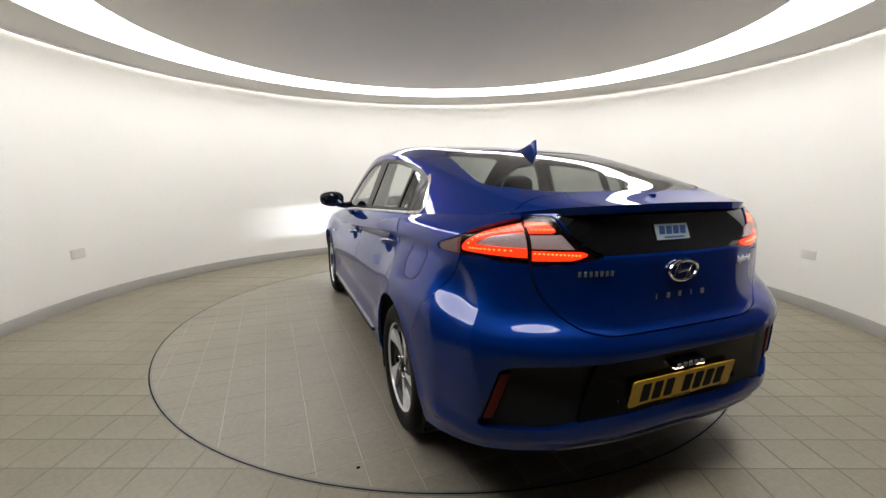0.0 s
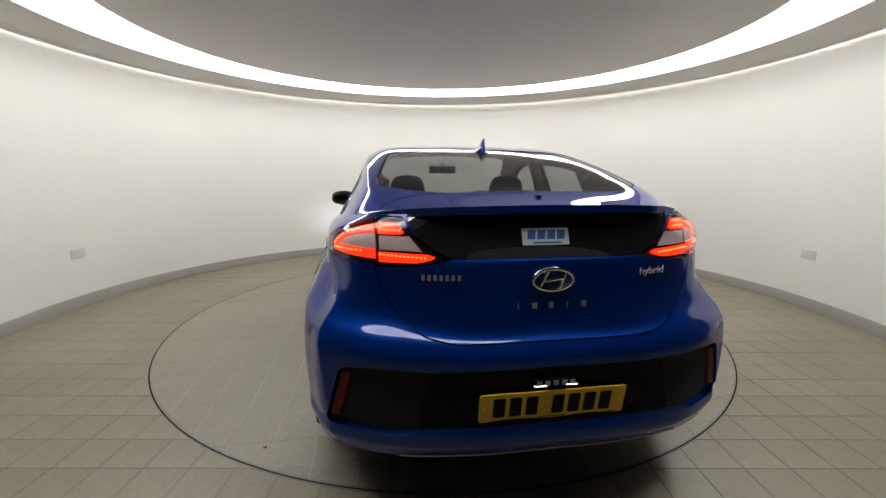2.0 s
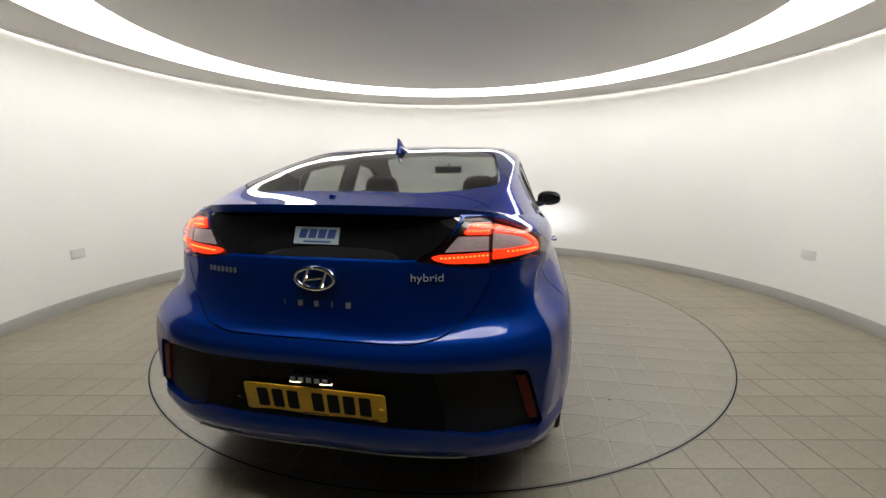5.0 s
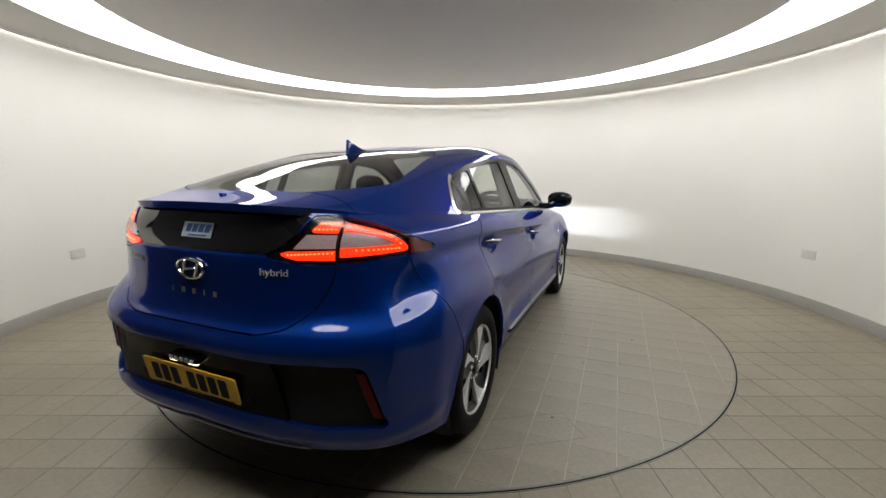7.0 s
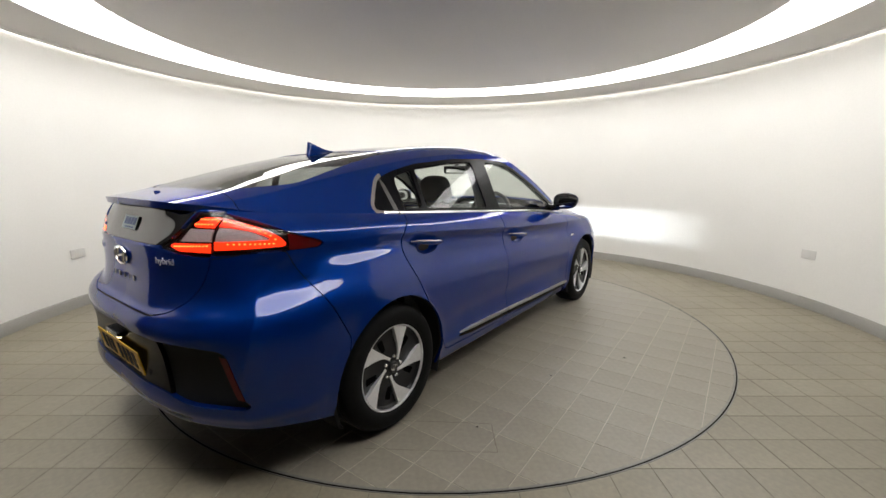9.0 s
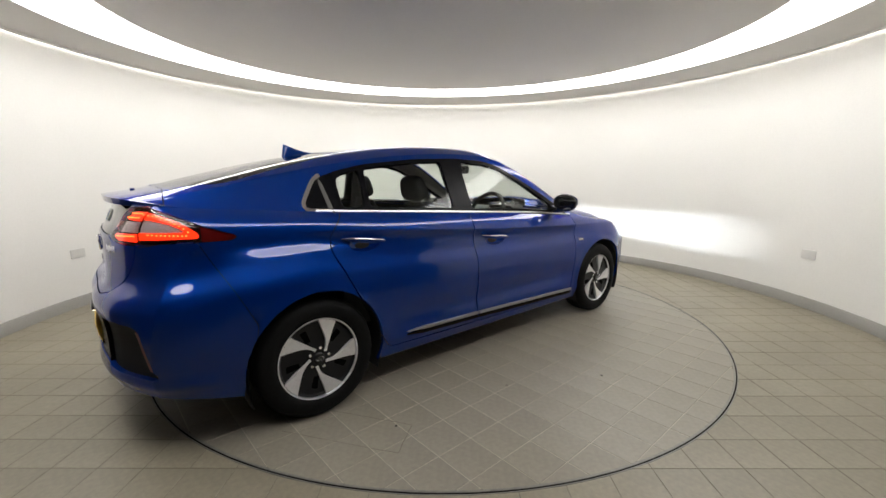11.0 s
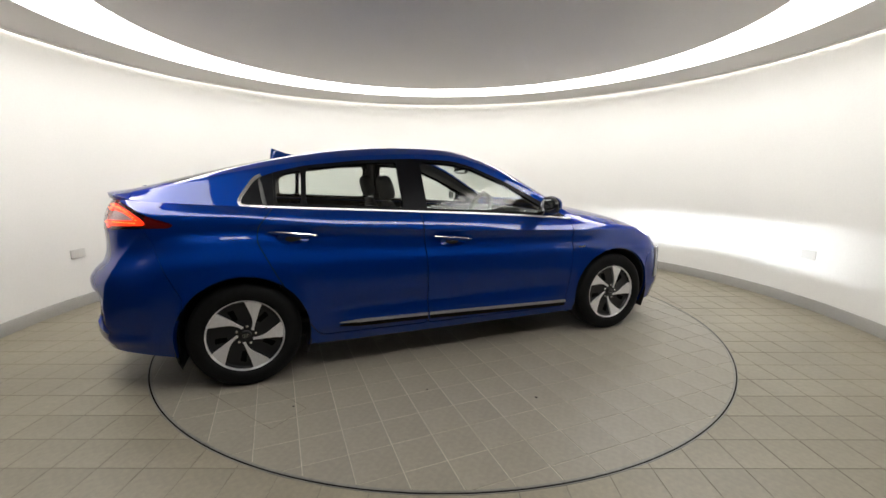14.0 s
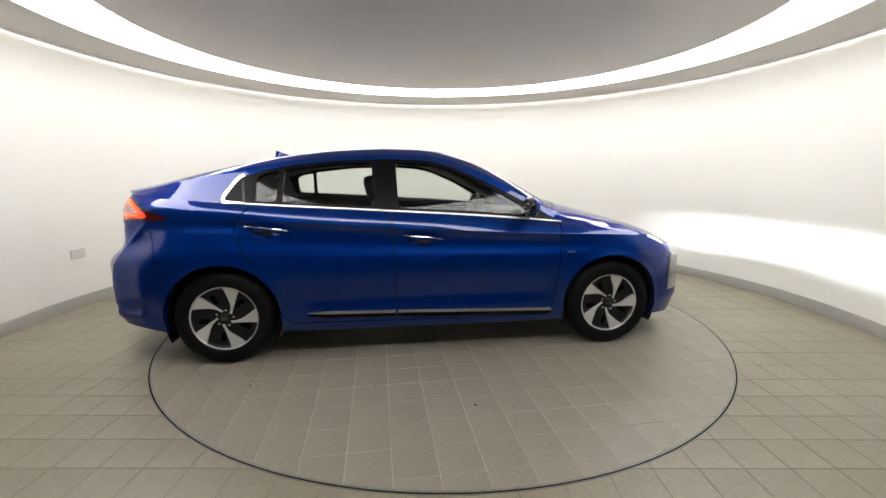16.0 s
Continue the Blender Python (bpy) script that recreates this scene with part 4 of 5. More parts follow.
def build_mirrors():
    for m in (False, True):
        s = -1.0 if m else 1.0
        bm = bmesh.new()
        bmesh.ops.create_uvsphere(bm, u_segments=32, v_segments=20, radius=1.0)
        for v in bm.verts:
            x, y, z = v.co
            sx = abs(x) ** 0.8 * (1 if x > 0 else -1)
            sz = abs(z) ** 0.75 * (1 if z > 0 else -1)
            yy = y * 0.065 if y > 0 else y * 0.022
            v.co = Vector((s * (0.922 + 0.106 * sx), 0.69 + yy - 0.03 * (sx > 0) * sx * sx * 0.5, 1.035 + 0.066 * sz * (1 - 0.12 * max(sx, 0))))
        body = part("door_mirror", bm, BLACKGLOSS, CAR, "black door mirror with a blue cap", angle=60)
        bm = bmesh.new()
        bmesh.ops.create_uvsphere(bm, u_segments=32, v_segments=20, radius=1.0)
        for v in bm.verts:
            x, y, z = v.co
            sx = abs(x) ** 0.8 * (1 if x > 0 else -1)
            sz = abs(z) ** 0.75 * (1 if z > 0 else -1)
            v.co = Vector((s * (0.925 + 0.107 * sx), 0.695 + max(y, 0) * 0.066 - 0.015 * (sx > 0) * sx * sx, 1.042 + 0.062 * sz * (1 - 0.12 * max(sx, 0))))
        bmesh.ops.bisect_plane(bm, geom=bm.verts[:] + bm.edges[:] + bm.faces[:], plane_co=(0, 0.70, 0), plane_no=(0, 1, 0), clear_inner=True)
        bmesh.ops.bisect_plane(bm, geom=bm.verts[:] + bm.edges[:] + bm.faces[:], plane_co=(0, 0, 1.022), plane_no=(0, 0, 1), clear_inner=True)
        part("cap", bm, PAINT, body, "blue mirror cap")
        pts = [(0.832, 1.0), (0.84, 1.072), (0.93, 1.086), (1.0, 1.068), (1.012, 1.03), (0.995, 0.995), (0.90, 0.985)]
        bm = bmesh.new()
        prism(bm, rounded(pts, 0.03, 4), 0.004, m=Matrix(((s, 0, 0, 0), (0, 0, -1, 0.674), (0, 1, 0, 0), (0, 0, 0, 1))))
        part("mirror_glass", bm, MIRROR, body, "mirror glass")
        bm = bmesh.new()
        tube(bm, [(s * 0.75, 0.74, 0.975), (s * 0.80, 0.73, 0.975), (s * 0.87, 0.71, 0.99)], [0.035, 0.028, 0.028], 12, flat=1.0)
        part("stalk", bm, BLACKGLOSS, body, "black mirror foot")


def build_antenna():
    bm = bmesh.new()
    rows = []
    for i in range(15):
        u = i / 14
        y = -1.165 + 0.185 * u
        base = on_top(0, y)[0].z - 0.004
        top = base + (0.090 * (1 - u) ** 1.45 + 0.007 if u > 0.08 else 0.090 * (u / 0.08) ** 0.5 * (1 - u) ** 1.4 + 0.007)
        shift = -0.012 * (1 - u)
        w = 0.038 * (math.sin(math.pi * min(1, u * 0.9 + 0.12)) ** 0.6) + 0.002
        rows.append([bm.verts.new((x * w, y + shift * k, base + (top - base) * k)) for x, k in ((-1, 0), (-0.55, 0.18), (-0.26, 0.5), (-0.14, 0.97), (0.14, 0.97), (0.26, 0.5), (0.55, 0.18), (1, 0))])
    for A, B in zip(rows, rows[1:]):
        for k in range(7):
            bm.faces.new((A[k], A[k + 1], B[k + 1], B[k]))
    bm.faces.new(rows[0])
    bm.faces.new(rows[-1][::-1])
    part("antenna_fin", bm, PAINT, CAR, "blue shark-fin aerial", angle=50)
    bm = bmesh.new()
    p, _ = on_top(0, -1.99)
    box(bm, (-0.010, p.y - 0.01, p.z - 0.004), (0.010, p.y + 0.012, p.z + 0.008), 0.004)
    part("washer_nozzle", bm, PAINT, CAR, "small blue washer nozzle on the spoiler")


GLOW_C = [(-2.15, 1.102), (-1.985, 1.095), (-1.900, 1.062), (-1.832, 1.003), (-1.820, .974), (-2.15, .966)]
GLOW_HOLE = [(-2.15, 1.068), (-1.985, 1.063), (-1.925, 1.046), (-1.880, 1.014), (-1.874, 1.003), (-2.15, 1.001)]
GLOW_TOP = [(.70, 1.096), (.522, 1.096), (.490, 1.060), (.70, 1.056)]
GLOW_LOW = [(.70, .996), (.415, .992), (.385, .982), (.455, .960), (.70, .957)]


def build_tail_lamps():
    A = low.faces
    outer = both(both(outline(OUTERLAMP, "yz", 0.006), lambda V: 0.597 - V[:, 0]), lambda V: V[:, 1] + 1.66)
    inner = both(both(outline(INNERLAMP, "xz", 0.006), lambda V: V[:, 0] - 0.583), lambda V: V[:, 1] + 1.5)
    f_out, _ = low.split(A, outer)
    f_in, _ = low.split(A, inner)
    c_band, _ = low.split(f_out, outline(GLOW_C, "yz", 0.025))
    bowl, c_band = low.split(c_band, outline(GLOW_HOLE, "yz", 0.015))
    tip, _ = low.split(f_out, lambda V: -1.815 - V[:, 1])
    top, _ = low.split(f_in, outline(GLOW_TOP, "xz", 0.006))
    foot, _ = low.split(f_in, outline(GLOW_LOW, "xz", 0.008))
    mid, _ = low.split(f_in, lambda V: np.abs(V[:, 2] - 1.027) - 0.026)
    mid, _ = low.split(mid, lambda V: 0.435 - V[:, 0] + (V[:, 2] - 1.0) * 0.8)
    for nm, m, ob in TAIL:
        def piece(name, faces, mat, depth, label, rim=0.006):
            o = new(name, low.mesh(name, faces, mat, depth, rim, mirror=m))
            o.parent = ob
            tagged(o, label)
        if nm == "outer_tail_lamp":
            piece("light_band", c_band, LAMPGLOW, -0.012, "glowing red hook-shaped light band")
            piece("bowl", bowl, LAMPCLEAR, -0.018, "silver reflector bowl")
            piece("tip", tip, LAMPRED, -0.008, "dark red lamp tip")
            dots = [(y, interp(y, [(-2.0, 1.080), (-1.96, 1.074), (-1.925, 1.058), (-1.88, 1.026), (-1.862, 1.006)])) for y in np.linspace(-2.0, -1.862, 11)] + [(-2.0 + 0.0145 * k, .993 - 0.0005 * k) for k in range(10)]
            spots = [on_side(y, z, -0.006)[0] for y, z in dots]
        else:
            piece("upper_band", top, LAMPGLOW, -0.012, "glowing red upper light band")
            piece("lower_band", foot, LAMPGLOW, -0.012, "glowing red lower light band")
            piece("bowl", mid, LAMPCLEAR, -0.018, "silver reflector bowl")
            dots = [(.575 - 0.0135 * k, .986 - 0.0006 * k) for k in range(12)] + [(.574 - 0.013 * k, 1.068) for k in range(6)] + [(.574 - 0.013 * k, 1.086) for k in range(5)]
            spots = [on_rear(x, z, -0.006)[0] for x, z in dots]
        for p in spots:
            bm = bmesh.new()
            bmesh.ops.create_icosphere(bm, subdivisions=1, radius=0.0042)
            for v in bm.verts:
                v.co = Vector((-p.x if m else p.x, p.y, p.z)) + Vector((v.co.x, v.co.y, v.co.z * 0.8))
            part("led", bm, LAMPSPOT, ob, "bright amber-red light point")


def rear_frame(x, z, lift):
    """A pose on the rear: local x to the picture's right, y up, z out of the car."""
    p, n = on_rear(x, z, lift)
    up = Vector((0, 0, 1))
    side = up.cross(n).normalized()
    up = n.cross(side)
    return Matrix.Translation(p) @ Matrix((side, up, n)).transposed().to_4x4()


def build_rear_details():
    # number plate, with plain bars for its characters
    tilt = math.atan2(0.019, 0.105)
    at = Matrix.Translation((0, -2.203, 0.4825)) @ Matrix.Rotation(math.pi / 2 - tilt * -1, 4, "X")
    bm = bmesh.new()
    prism(bm, rounded([(-0.26, -0.0555), (0.26, -0.0555), (0.26, 0.0555), (-0.26, 0.0555)], 0.012, 5), 0.004)
    plate = part("number_plate", bm, PLATE, CAR, "yellow rear number plate with black bars", smooth=False, at=at)
    x = -0.212
    for k in range(7):
        if k == 3:
            x += 0.036
        bm = bmesh.new()
        prism(bm, rounded([(x, -0.038), (x + 0.042, -0.038), (x + 0.042, 0.038), (x, 0.038)], 0.006, 3), 0.0012)
        part("bar", bm, INK, plate, smooth=False, at=Matrix.Translation((0, 0, 0.004)))
        x += 0.057
    for xx, w in ((0.0, 0.10), (0.22, 0.025)):
        bm = bmesh.new()
        prism(bm, [(xx - w / 2, -0.0515), (xx + w / 2, -0.0515), (xx + w / 2, -0.048), (xx - w / 2, -0.048)], 0.0008)
        part("small_print", bm, INK, plate, smooth=False, at=Matrix.Translation((0, 0, 0.004)))
    for sx in (-0.243, 0.243):
        bm = revolve([(0, 0.003), (0.005, 0.003), (0.007, 0.0)], 14)
        part("screw_cap", bm, PLATE, plate, at=Matrix.Translation((sx, -0.004, 0.004)))
    # lamp over the plate
    bm = bmesh.new()
    box(bm, (-0.078, -2.226, 0.560), (0.078, -2.19, 0.582), 0.006)
    lamp = part("plate_lamp", bm, BLACKSATIN, CAR, "ribbed clear lamp strip over the number plate")
    for k in range(5):
        bm = bmesh.new()
        box(bm, (-0.07 + 0.029 * k, -2.229, 0.562), (-0.052 + 0.029 * k, -2.222, 0.578), 0.002)
        part("rib", bm, SATIN, lamp)
    for sx in (-1, 1):
        bm = bmesh.new()
        box(bm, (sx * 0.055 - 0.02, -2.224, 0.5575), (sx * 0.055 + 0.02, -2.212, 0.5585))
        part("glow", bm, PLATELAMP, lamp, "warm glow on the plate")
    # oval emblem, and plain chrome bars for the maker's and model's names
    at = rear_frame(0, .905, 0.004)
    ring = [(0.070 * math.cos(t), 0.037 * math.sin(t), 0.004) for t in np.linspace(0, 2 * math.pi, 49)]
    bm = tube(bmesh.new(), ring, 0.0065, 8, cap=False)
    tube(bm, [(-0.045, -0.026, 0.004), (-0.022, 0.030, 0.004)], [0.004, 0.008], 8)
    tube(bm, [(0.022, -0.030, 0.004), (0.045, 0.026, 0.004)], [0.008, 0.004], 8)
    tube(bm, [(-0.028, -0.004, 0.004), (0.028, 0.004, 0.004)], 0.0055, 8)
    part("emblem", bm, CHROME, CAR, "chrome oval emblem on the tailgate", at=at)
    bm = bmesh.new()
    prism(bm, [(0.066 * math.cos(t), 0.033 * math.sin(t)) for t in np.linspace(0, 2 * math.pi, 33)[:-1]], 0.002)
    part("emblem_back", bm, PAINT, CAR, at=at)
    for k in range(7):
        at = rear_frame(-.441 + 0.0195 * k + 0.008, .915, 0.002)
        bm = bmesh.new()
        box(bm, (-0.0055, -0.0095, 0), (0.0055, 0.0095, 0.003), 0.001)
        part("name_bar", bm, SATIN, CAR, "small chrome name bar", at=at)
    for k in range(5):
        at = rear_frame(-0.118 + 0.0585 * k, .815, 0.002)
        bm = bmesh.new()
        w = (0.002, 0.009, 0.008, 0.002, 0.009)[k]
        box(bm, (-w, -0.010, 0), (w, 0.010, 0.003), 0.001)
        part("model_bar", bm, SATIN, CAR, "small chrome model-name bar", at=at)
    at = rear_frame(.382, .916, 0.003)
    text_mesh("word", "hybrid", 0.036, ALLOY, CAR, at, 0.0015, "chrome lettering that reads hybrid", width=0.108)
    # sticker in the lower window, with bars
    at = rear_frame(-0.012, 1.043, 0.002)
    bm = bmesh.new()
    prism(bm, [(-0.083, -0.030), (0.083, -0.030), (0.083, 0.030), (-0.083, 0.030)], 0.0008)
    st = part("window_sticker", bm, STICKER, CAR, "pale window sticker with blue bars", smooth=False, at=at)
    for k in range(4):
        bm = bmesh.new()
        x = -0.066 + 0.035 * k
        prism(bm, [(x, -0.010), (x + 0.028, -0.010), (x + 0.033, 0.022), (x + 0.005, 0.022)], 0.0008)
        part("print_bar", bm, INKBLUE, st, smooth=False, at=Matrix.Translation((0, 0, 0.0008)))
    bm = bmesh.new()
    prism(bm, [(-0.045, -0.025), (0.055, -0.025), (0.055, -0.019), (-0.045, -0.019)], 0.0008)
    part("print_line", bm, INKBLUE, st, smooth=False, at=Matrix.Translation((0, 0, 0.0008)))
    # high brake lamp under the spoiler lip
    bm = bmesh.new()
    box(bm, (-0.20, -2.108, 1.128), (0.20, -2.088, 1.140), 0.003)
    part("high_brake_lamp", bm, LAMPRED, CAR, "dark red high brake lamp under the spoiler")
    # reflectors, vents, sensors and lower edge of the bumper
    for m in (False, True):
        s = -1.0 if m else 1.0
        rows = []
        bm = bmesh.new()
        for i in range(7):
            u = i / 6
            x, z = .706 + 0.048 * u, .585 - 0.172 * u
            pts = []
            for dx, l in ((-0.022, -0.030), (-0.018, -0.014), (0.010, -0.008), (0.014, -0.030)):
                p, n = on_rear(x + dx, z, l)
                pts.append(bm.verts.new(flank(m, p)))
            rows.append(pts)
        for a, b in zip(rows, rows[1:]):
            for k in range(3):
                bm.faces.new((a[k], a[k + 1], b[k + 1], b[k]))
        part("reflector", bm, REFLECTOR, CAR, "slim dark red bumper reflector")
        for k in range(4):
            bm = bmesh.new()
            z = .545 - 0.028 * k
            pts = [flank(m, on_rear(x, z, -0.029)[0]) for x in np.linspace(.56, .665, 6)]
            tube(bm, pts, 0.003, 6)
            part("vent_rib", bm, BLACKMATT, CAR, "black vent rib")
        for x, z in ((.30, .455),):
            bm = revolve([(0, 0.004), (0.011, 0.004), (0.013, 0.0)], 18)
            part("parking_sensor", bm, BLACKSATIN, CAR, "round parking sensor", at=rear_frame(s * x, z, -0.004))
    # front details seen from the flank
    for m in (False, True):
        s = -1.0 if m else 1.0
        bm = strip_on_side(bmesh.new(), [1.005, 1.02, 1.045, 1.065], lambda y: .708, 0.018, 0.004, m, taper=False)
        part("wing_badge", bm, CHROME, CAR, "small chrome badge bar on the front wing")
        # projector: a bright slit under a cut-off blade
        bm = bmesh.new()
        box(bm, (s * 0.565 - 0.035, 1.835, 0.7095), (s * 0.565 + 0.035, 1.838, 0.7165))
        hl = part("projector", bm, HEADLAMP, CAR, "white headlamp projector")
        bm = bmesh.new()
        box(bm, (s * 0.565 - 0.07, 1.78, 0.718), (s * 0.565 + 0.07, 1.945, 0.722))
        part("cutoff_blade", bm, SHELL, hl, "dark cut-off blade")
        bm = bmesh.new()
        box(bm, (s * 0.565 - 0.07, 1.78, 0.690), (s * 0.565 + 0.07, 1.885, 0.694))
        part("lower_blade", bm, SHELL, hl, "dark lower blade")
        bm = bmesh.new()
        box(bm, (s * 0.565 - 0.07, 1.78, 0.694), (s * 0.565 + 0.07, 1.79, 0.718))
        part("back", bm, SHELL, hl, "dark projector back")
        for k in (-1, 1):
            bm = bmesh.new()
            box(bm, (s * 0.565 + k * 0.0475 - 0.0015, 1.79, 0.690), (s * 0.565 + k * 0.0475 + 0.0015, 1.915, 0.722))
            part("side_blade", bm, SHELL, hl, "dark side blade")
        pts = [flank(m, on_side(y, z, -0.012)[0]) for y, z in ((1.68, .812), (1.76, .785), (1.84, .748))]
        part("daytime_lamp", tube(bmesh.new(), pts, 0.006, 8), DRL, CAR, "white daytime running lamp")
        bm = strip_on_side(bmesh.new(), [1.84, 1.87, 1.90, 1.93, 1.95], lambda y: .52, 0.26, 0.006, m, taper=False)
        part("air_curtain_trim", bm, SATIN, CAR, "silver vertical bumper trim")
    # fuel flap outline on the left wing
    loop = []
    for t in np.linspace(0, 2 * math.pi, 41):
        c, sn = math.cos(t), math.sin(t)
        y = -1.52 + 0.085 * abs(c) ** 0.7 * (1 if c > 0 else -1)
        z = .885 + 0.078 * abs(sn) ** 0.7 * (1 if sn > 0 else -1)
        loop.append(flank(True, on_side(y, z, 0.0004)[0]))
    part("fuel_flap_joint", tube(bmesh.new(), loop, 0.0016, 6, cap=False), SHELL, CAR, "dark joint round the fuel flap")


MIRROR = material("mirror_glass", (0.85, 0.85, 0.86), 0.02, metal=1.0)
build_side_glass()
build_handles()
for hub_y in (-1.352, 1.352):
    for left in (False, True):
        build_wheel(0.868, hub_y, left)
build_wells()
build_mirrors()
build_antenna()
build_tail_lamps()
build_rear_details()


# ---------------------------------------------------------------- inside of the car
def cushion(bm, lo, hi, bulge=0.25, bevel=0.03, m=None):
    """A soft box with rounded edges."""
    box(bm, lo, hi, bevel, m)
    return bm


def build_seat(x, y, recline=12, z=0.0):
    seat = new("front_seat")
    seat.parent = CAR
    seat.matrix_basis = Matrix.Translation((x, y, z))
    tagged(seat, "dark cloth front seat")
    bm = cushion(bmesh.new(), (-0.25, -0.02, 0.42), (0.25, 0.48, 0.56), bevel=0.05)
    part("cushion", bm, CLOTH, seat)
    rot = Matrix.Translation((0, 0, 0.50)) @ Matrix.Rotation(radians(recline), 4, "X") @ Matrix.Translation((0, 0, -0.50))
    bm = bmesh.new()
    rows = []
    for i in range(15):
        u = i / 14
        zz = 0.46 + 0.62 * u
        w = 0.245 * (1 - 0.32 * u ** 3) * (0.75 + 0.25 * min(1, (1 - u) * 6))
        d = 0.075 * (1 - 0.35 * u) * (0.6 + 0.4 * min(1, (1 - u) * 5))
        rows.append([bm.verts.new((w * math.copysign(abs(math.cos(a)) ** 0.55, math.cos(a)), -0.06 + d * math.copysign(abs(math.sin(a)) ** 0.8, math.sin(a)), zz)) for a in np.linspace(0, 2 * math.pi, 24, endpoint=False)])
    for A, B in zip(rows, rows[1:]):
        for k in range(24):
            bm.faces.new((A[k], A[(k + 1) % 24], B[(k + 1) % 24], B[k]))
    bm.faces.new(rows[0][::-1])
    bm.faces.new(rows[-1])
    bmesh.ops.transform(bm, matrix=rot, verts=bm.verts)
    part("backrest", bm, CLOTH, seat, angle=60)
    head_rest(seat, rot, 0.0, -0.05, 1.19)


def head_rest(seat, rot, x, y, z):
    bm = bmesh.new()
    bmesh.ops.create_uvsphere(bm, u_segments=24, v_segments=16, radius=1.0)
    for v in bm.verts:
        a, b, c = (math.copysign(abs(k) ** 0.6, k) for k in v.co)
        v.co = Vector((x + 0.125 * a * (1 - 0.12 * c), y + 0.05 * b, z + 0.09 * c))
    bmesh.ops.transform(bm, matrix=rot, verts=bm.verts)
    hr = part("headrest", bm, CLOTH, seat, "dark headrest", angle=60)
    for dx in (-0.05, 0.05):
        bm = tube(bmesh.new(), [(x + dx, y, z - 0.17), (x + dx, y, z - 0.07)], 0.007, 8)
        bmesh.ops.transform(bm, matrix=rot, verts=bm.verts)
        part("post", bm, CHROME, hr, "steel post")


def build_interior():
    for x in (-0.37, 0.37):
        build_seat(x, -0.17, 14)
    bench = new("rear_seat")
    bench.parent = CAR
    tagged(bench, "dark cloth rear bench")
    part("cushion", cushion(bmesh.new(), (-0.62, -1.0, 0.42), (0.62, -0.52, 0.58), bevel=0.05), CLOTH, bench)
    rot = Matrix.Translation((0, -0.98, 0.5)) @ Matrix.Rotation(radians(22), 4, "X") @ Matrix.Translation((0, 0.98, -0.5))
    bm = cushion(bmesh.new(), (-0.60, -1.06, 0.46), (0.60, -0.93, 1.03), bevel=0.05, m=None)
    bmesh.ops.transform(bm, matrix=rot, verts=bm.verts)
    part("backrest", bm, CLOTH, bench)
    for x in (-0.38, 0.38, 0.0):
        head_rest(bench, rot, x, -0.995, 1.10 if x else 1.04)
    bm = cushion(bmesh.new(), (-0.56, -1.90, 0.985), (0.56, -1.22, 1.005), bevel=0.008)
    part("parcel_shelf", bm, TRIM_DARK, CAR, "dark parcel shelf")
    # dashboard
    bm = bmesh.new()
    prof = [(0.52, 0.62), (0.50, 0.80), (0.54, 0.90), (0.64, 0.945), (0.85, 0.95), (1.02, 0.945), (1.05, 0.62)]
    rows = [[bm.verts.new((x, y - 0.06 * (abs(x) / 0.7) ** 2, z - (0.02 if abs(x) > 0.6 else 0))) for y, z in prof] for x in np.linspace(-0.70, 0.70, 15)]
    for A, B in zip(rows, rows[1:]):
        for k in range(len(prof) - 1):
            bm.faces.new((A[k], A[k + 1], B[k + 1], B[k]))
    bm.faces.new(rows[0])
    bm.faces.new(rows[-1][::-1])
    part("dashboard", bm, TRIM_DARK, CAR, "dark dashboard", angle=40)
    bm = bmesh.new()
    prism(bm, rounded([(0.20, 0.92), (0.24, 0.995), (0.50, 0.995), (0.54, 0.92)], 0.03, 5), 0.14, m=Matrix(((1, 0, 0, 0), (0, 0, 1, 0.55), (0, 1, 0, 0), (0, 0, 0, 1))))
    part("instrument_hood", bm, TRIM_DARK, CAR, "dark instrument hood")
    # steering wheel, on the right
    c = Vector((0.37, 0.37, 0.93))
    ax = Matrix.Translation(c) @ Matrix.Rotation(radians(66), 4, "X")
    ring = [(0.185 * math.cos(t), 0.185 * math.sin(t), 0) for t in np.linspace(0, 2 * math.pi, 41)]
    bm = tube(bmesh.new(), ring, 0.016, 10, cap=False)
    sw = part("steering_wheel", bm, TRIM_DARK, CAR, "dark steering wheel", at=ax)
    bm = bmesh.new()
    bmesh.ops.create_uvsphere(bm, u_segments=20, v_segments=10, radius=1)
    for v in bm.verts:
        v.co = Vector((v.co.x * 0.075, v.co.y * 0.065, v.co.z * 0.025 - 0.02))
    part("airbag", bm, TRIM_DARK, sw)
    for a in (0, 180, 270):
        d = Vector((math.cos(radians(a)), math.sin(radians(a)), 0))
        part("spoke", tube(bmesh.new(), [d * 0.06 + Vector((0, 0, -0.018)), d * 0.18], 0.013, 8), SATIN if a == 270 else TRIM_DARK, sw)
    part("column", tube(bmesh.new(), [(0.37, 0.40, 0.91), (0.37, 0.60, 0.82)], 0.05, 12), TRIM_DARK, CAR, "steering column")
    # inside mirror on the windscreen
    bm = cushion(bmesh.new(), (-0.125, 0.37, 1.265), (0.125, 0.405, 1.335), bevel=0.016)
    mir = part("inside_mirror", bm, TRIM_DARK, CAR, "inside rear-view mirror")
    part("stem", tube(bmesh.new(), [(0, 0.39, 1.33), (0, 0.42, 1.352)], 0.016, 8), TRIM_DARK, mir)
    bm = bmesh.new()
    box(bm, (-0.115, 0.367, 1.273), (0.115, 0.3695, 1.327))
    part("glass", bm, MIRROR, mir)
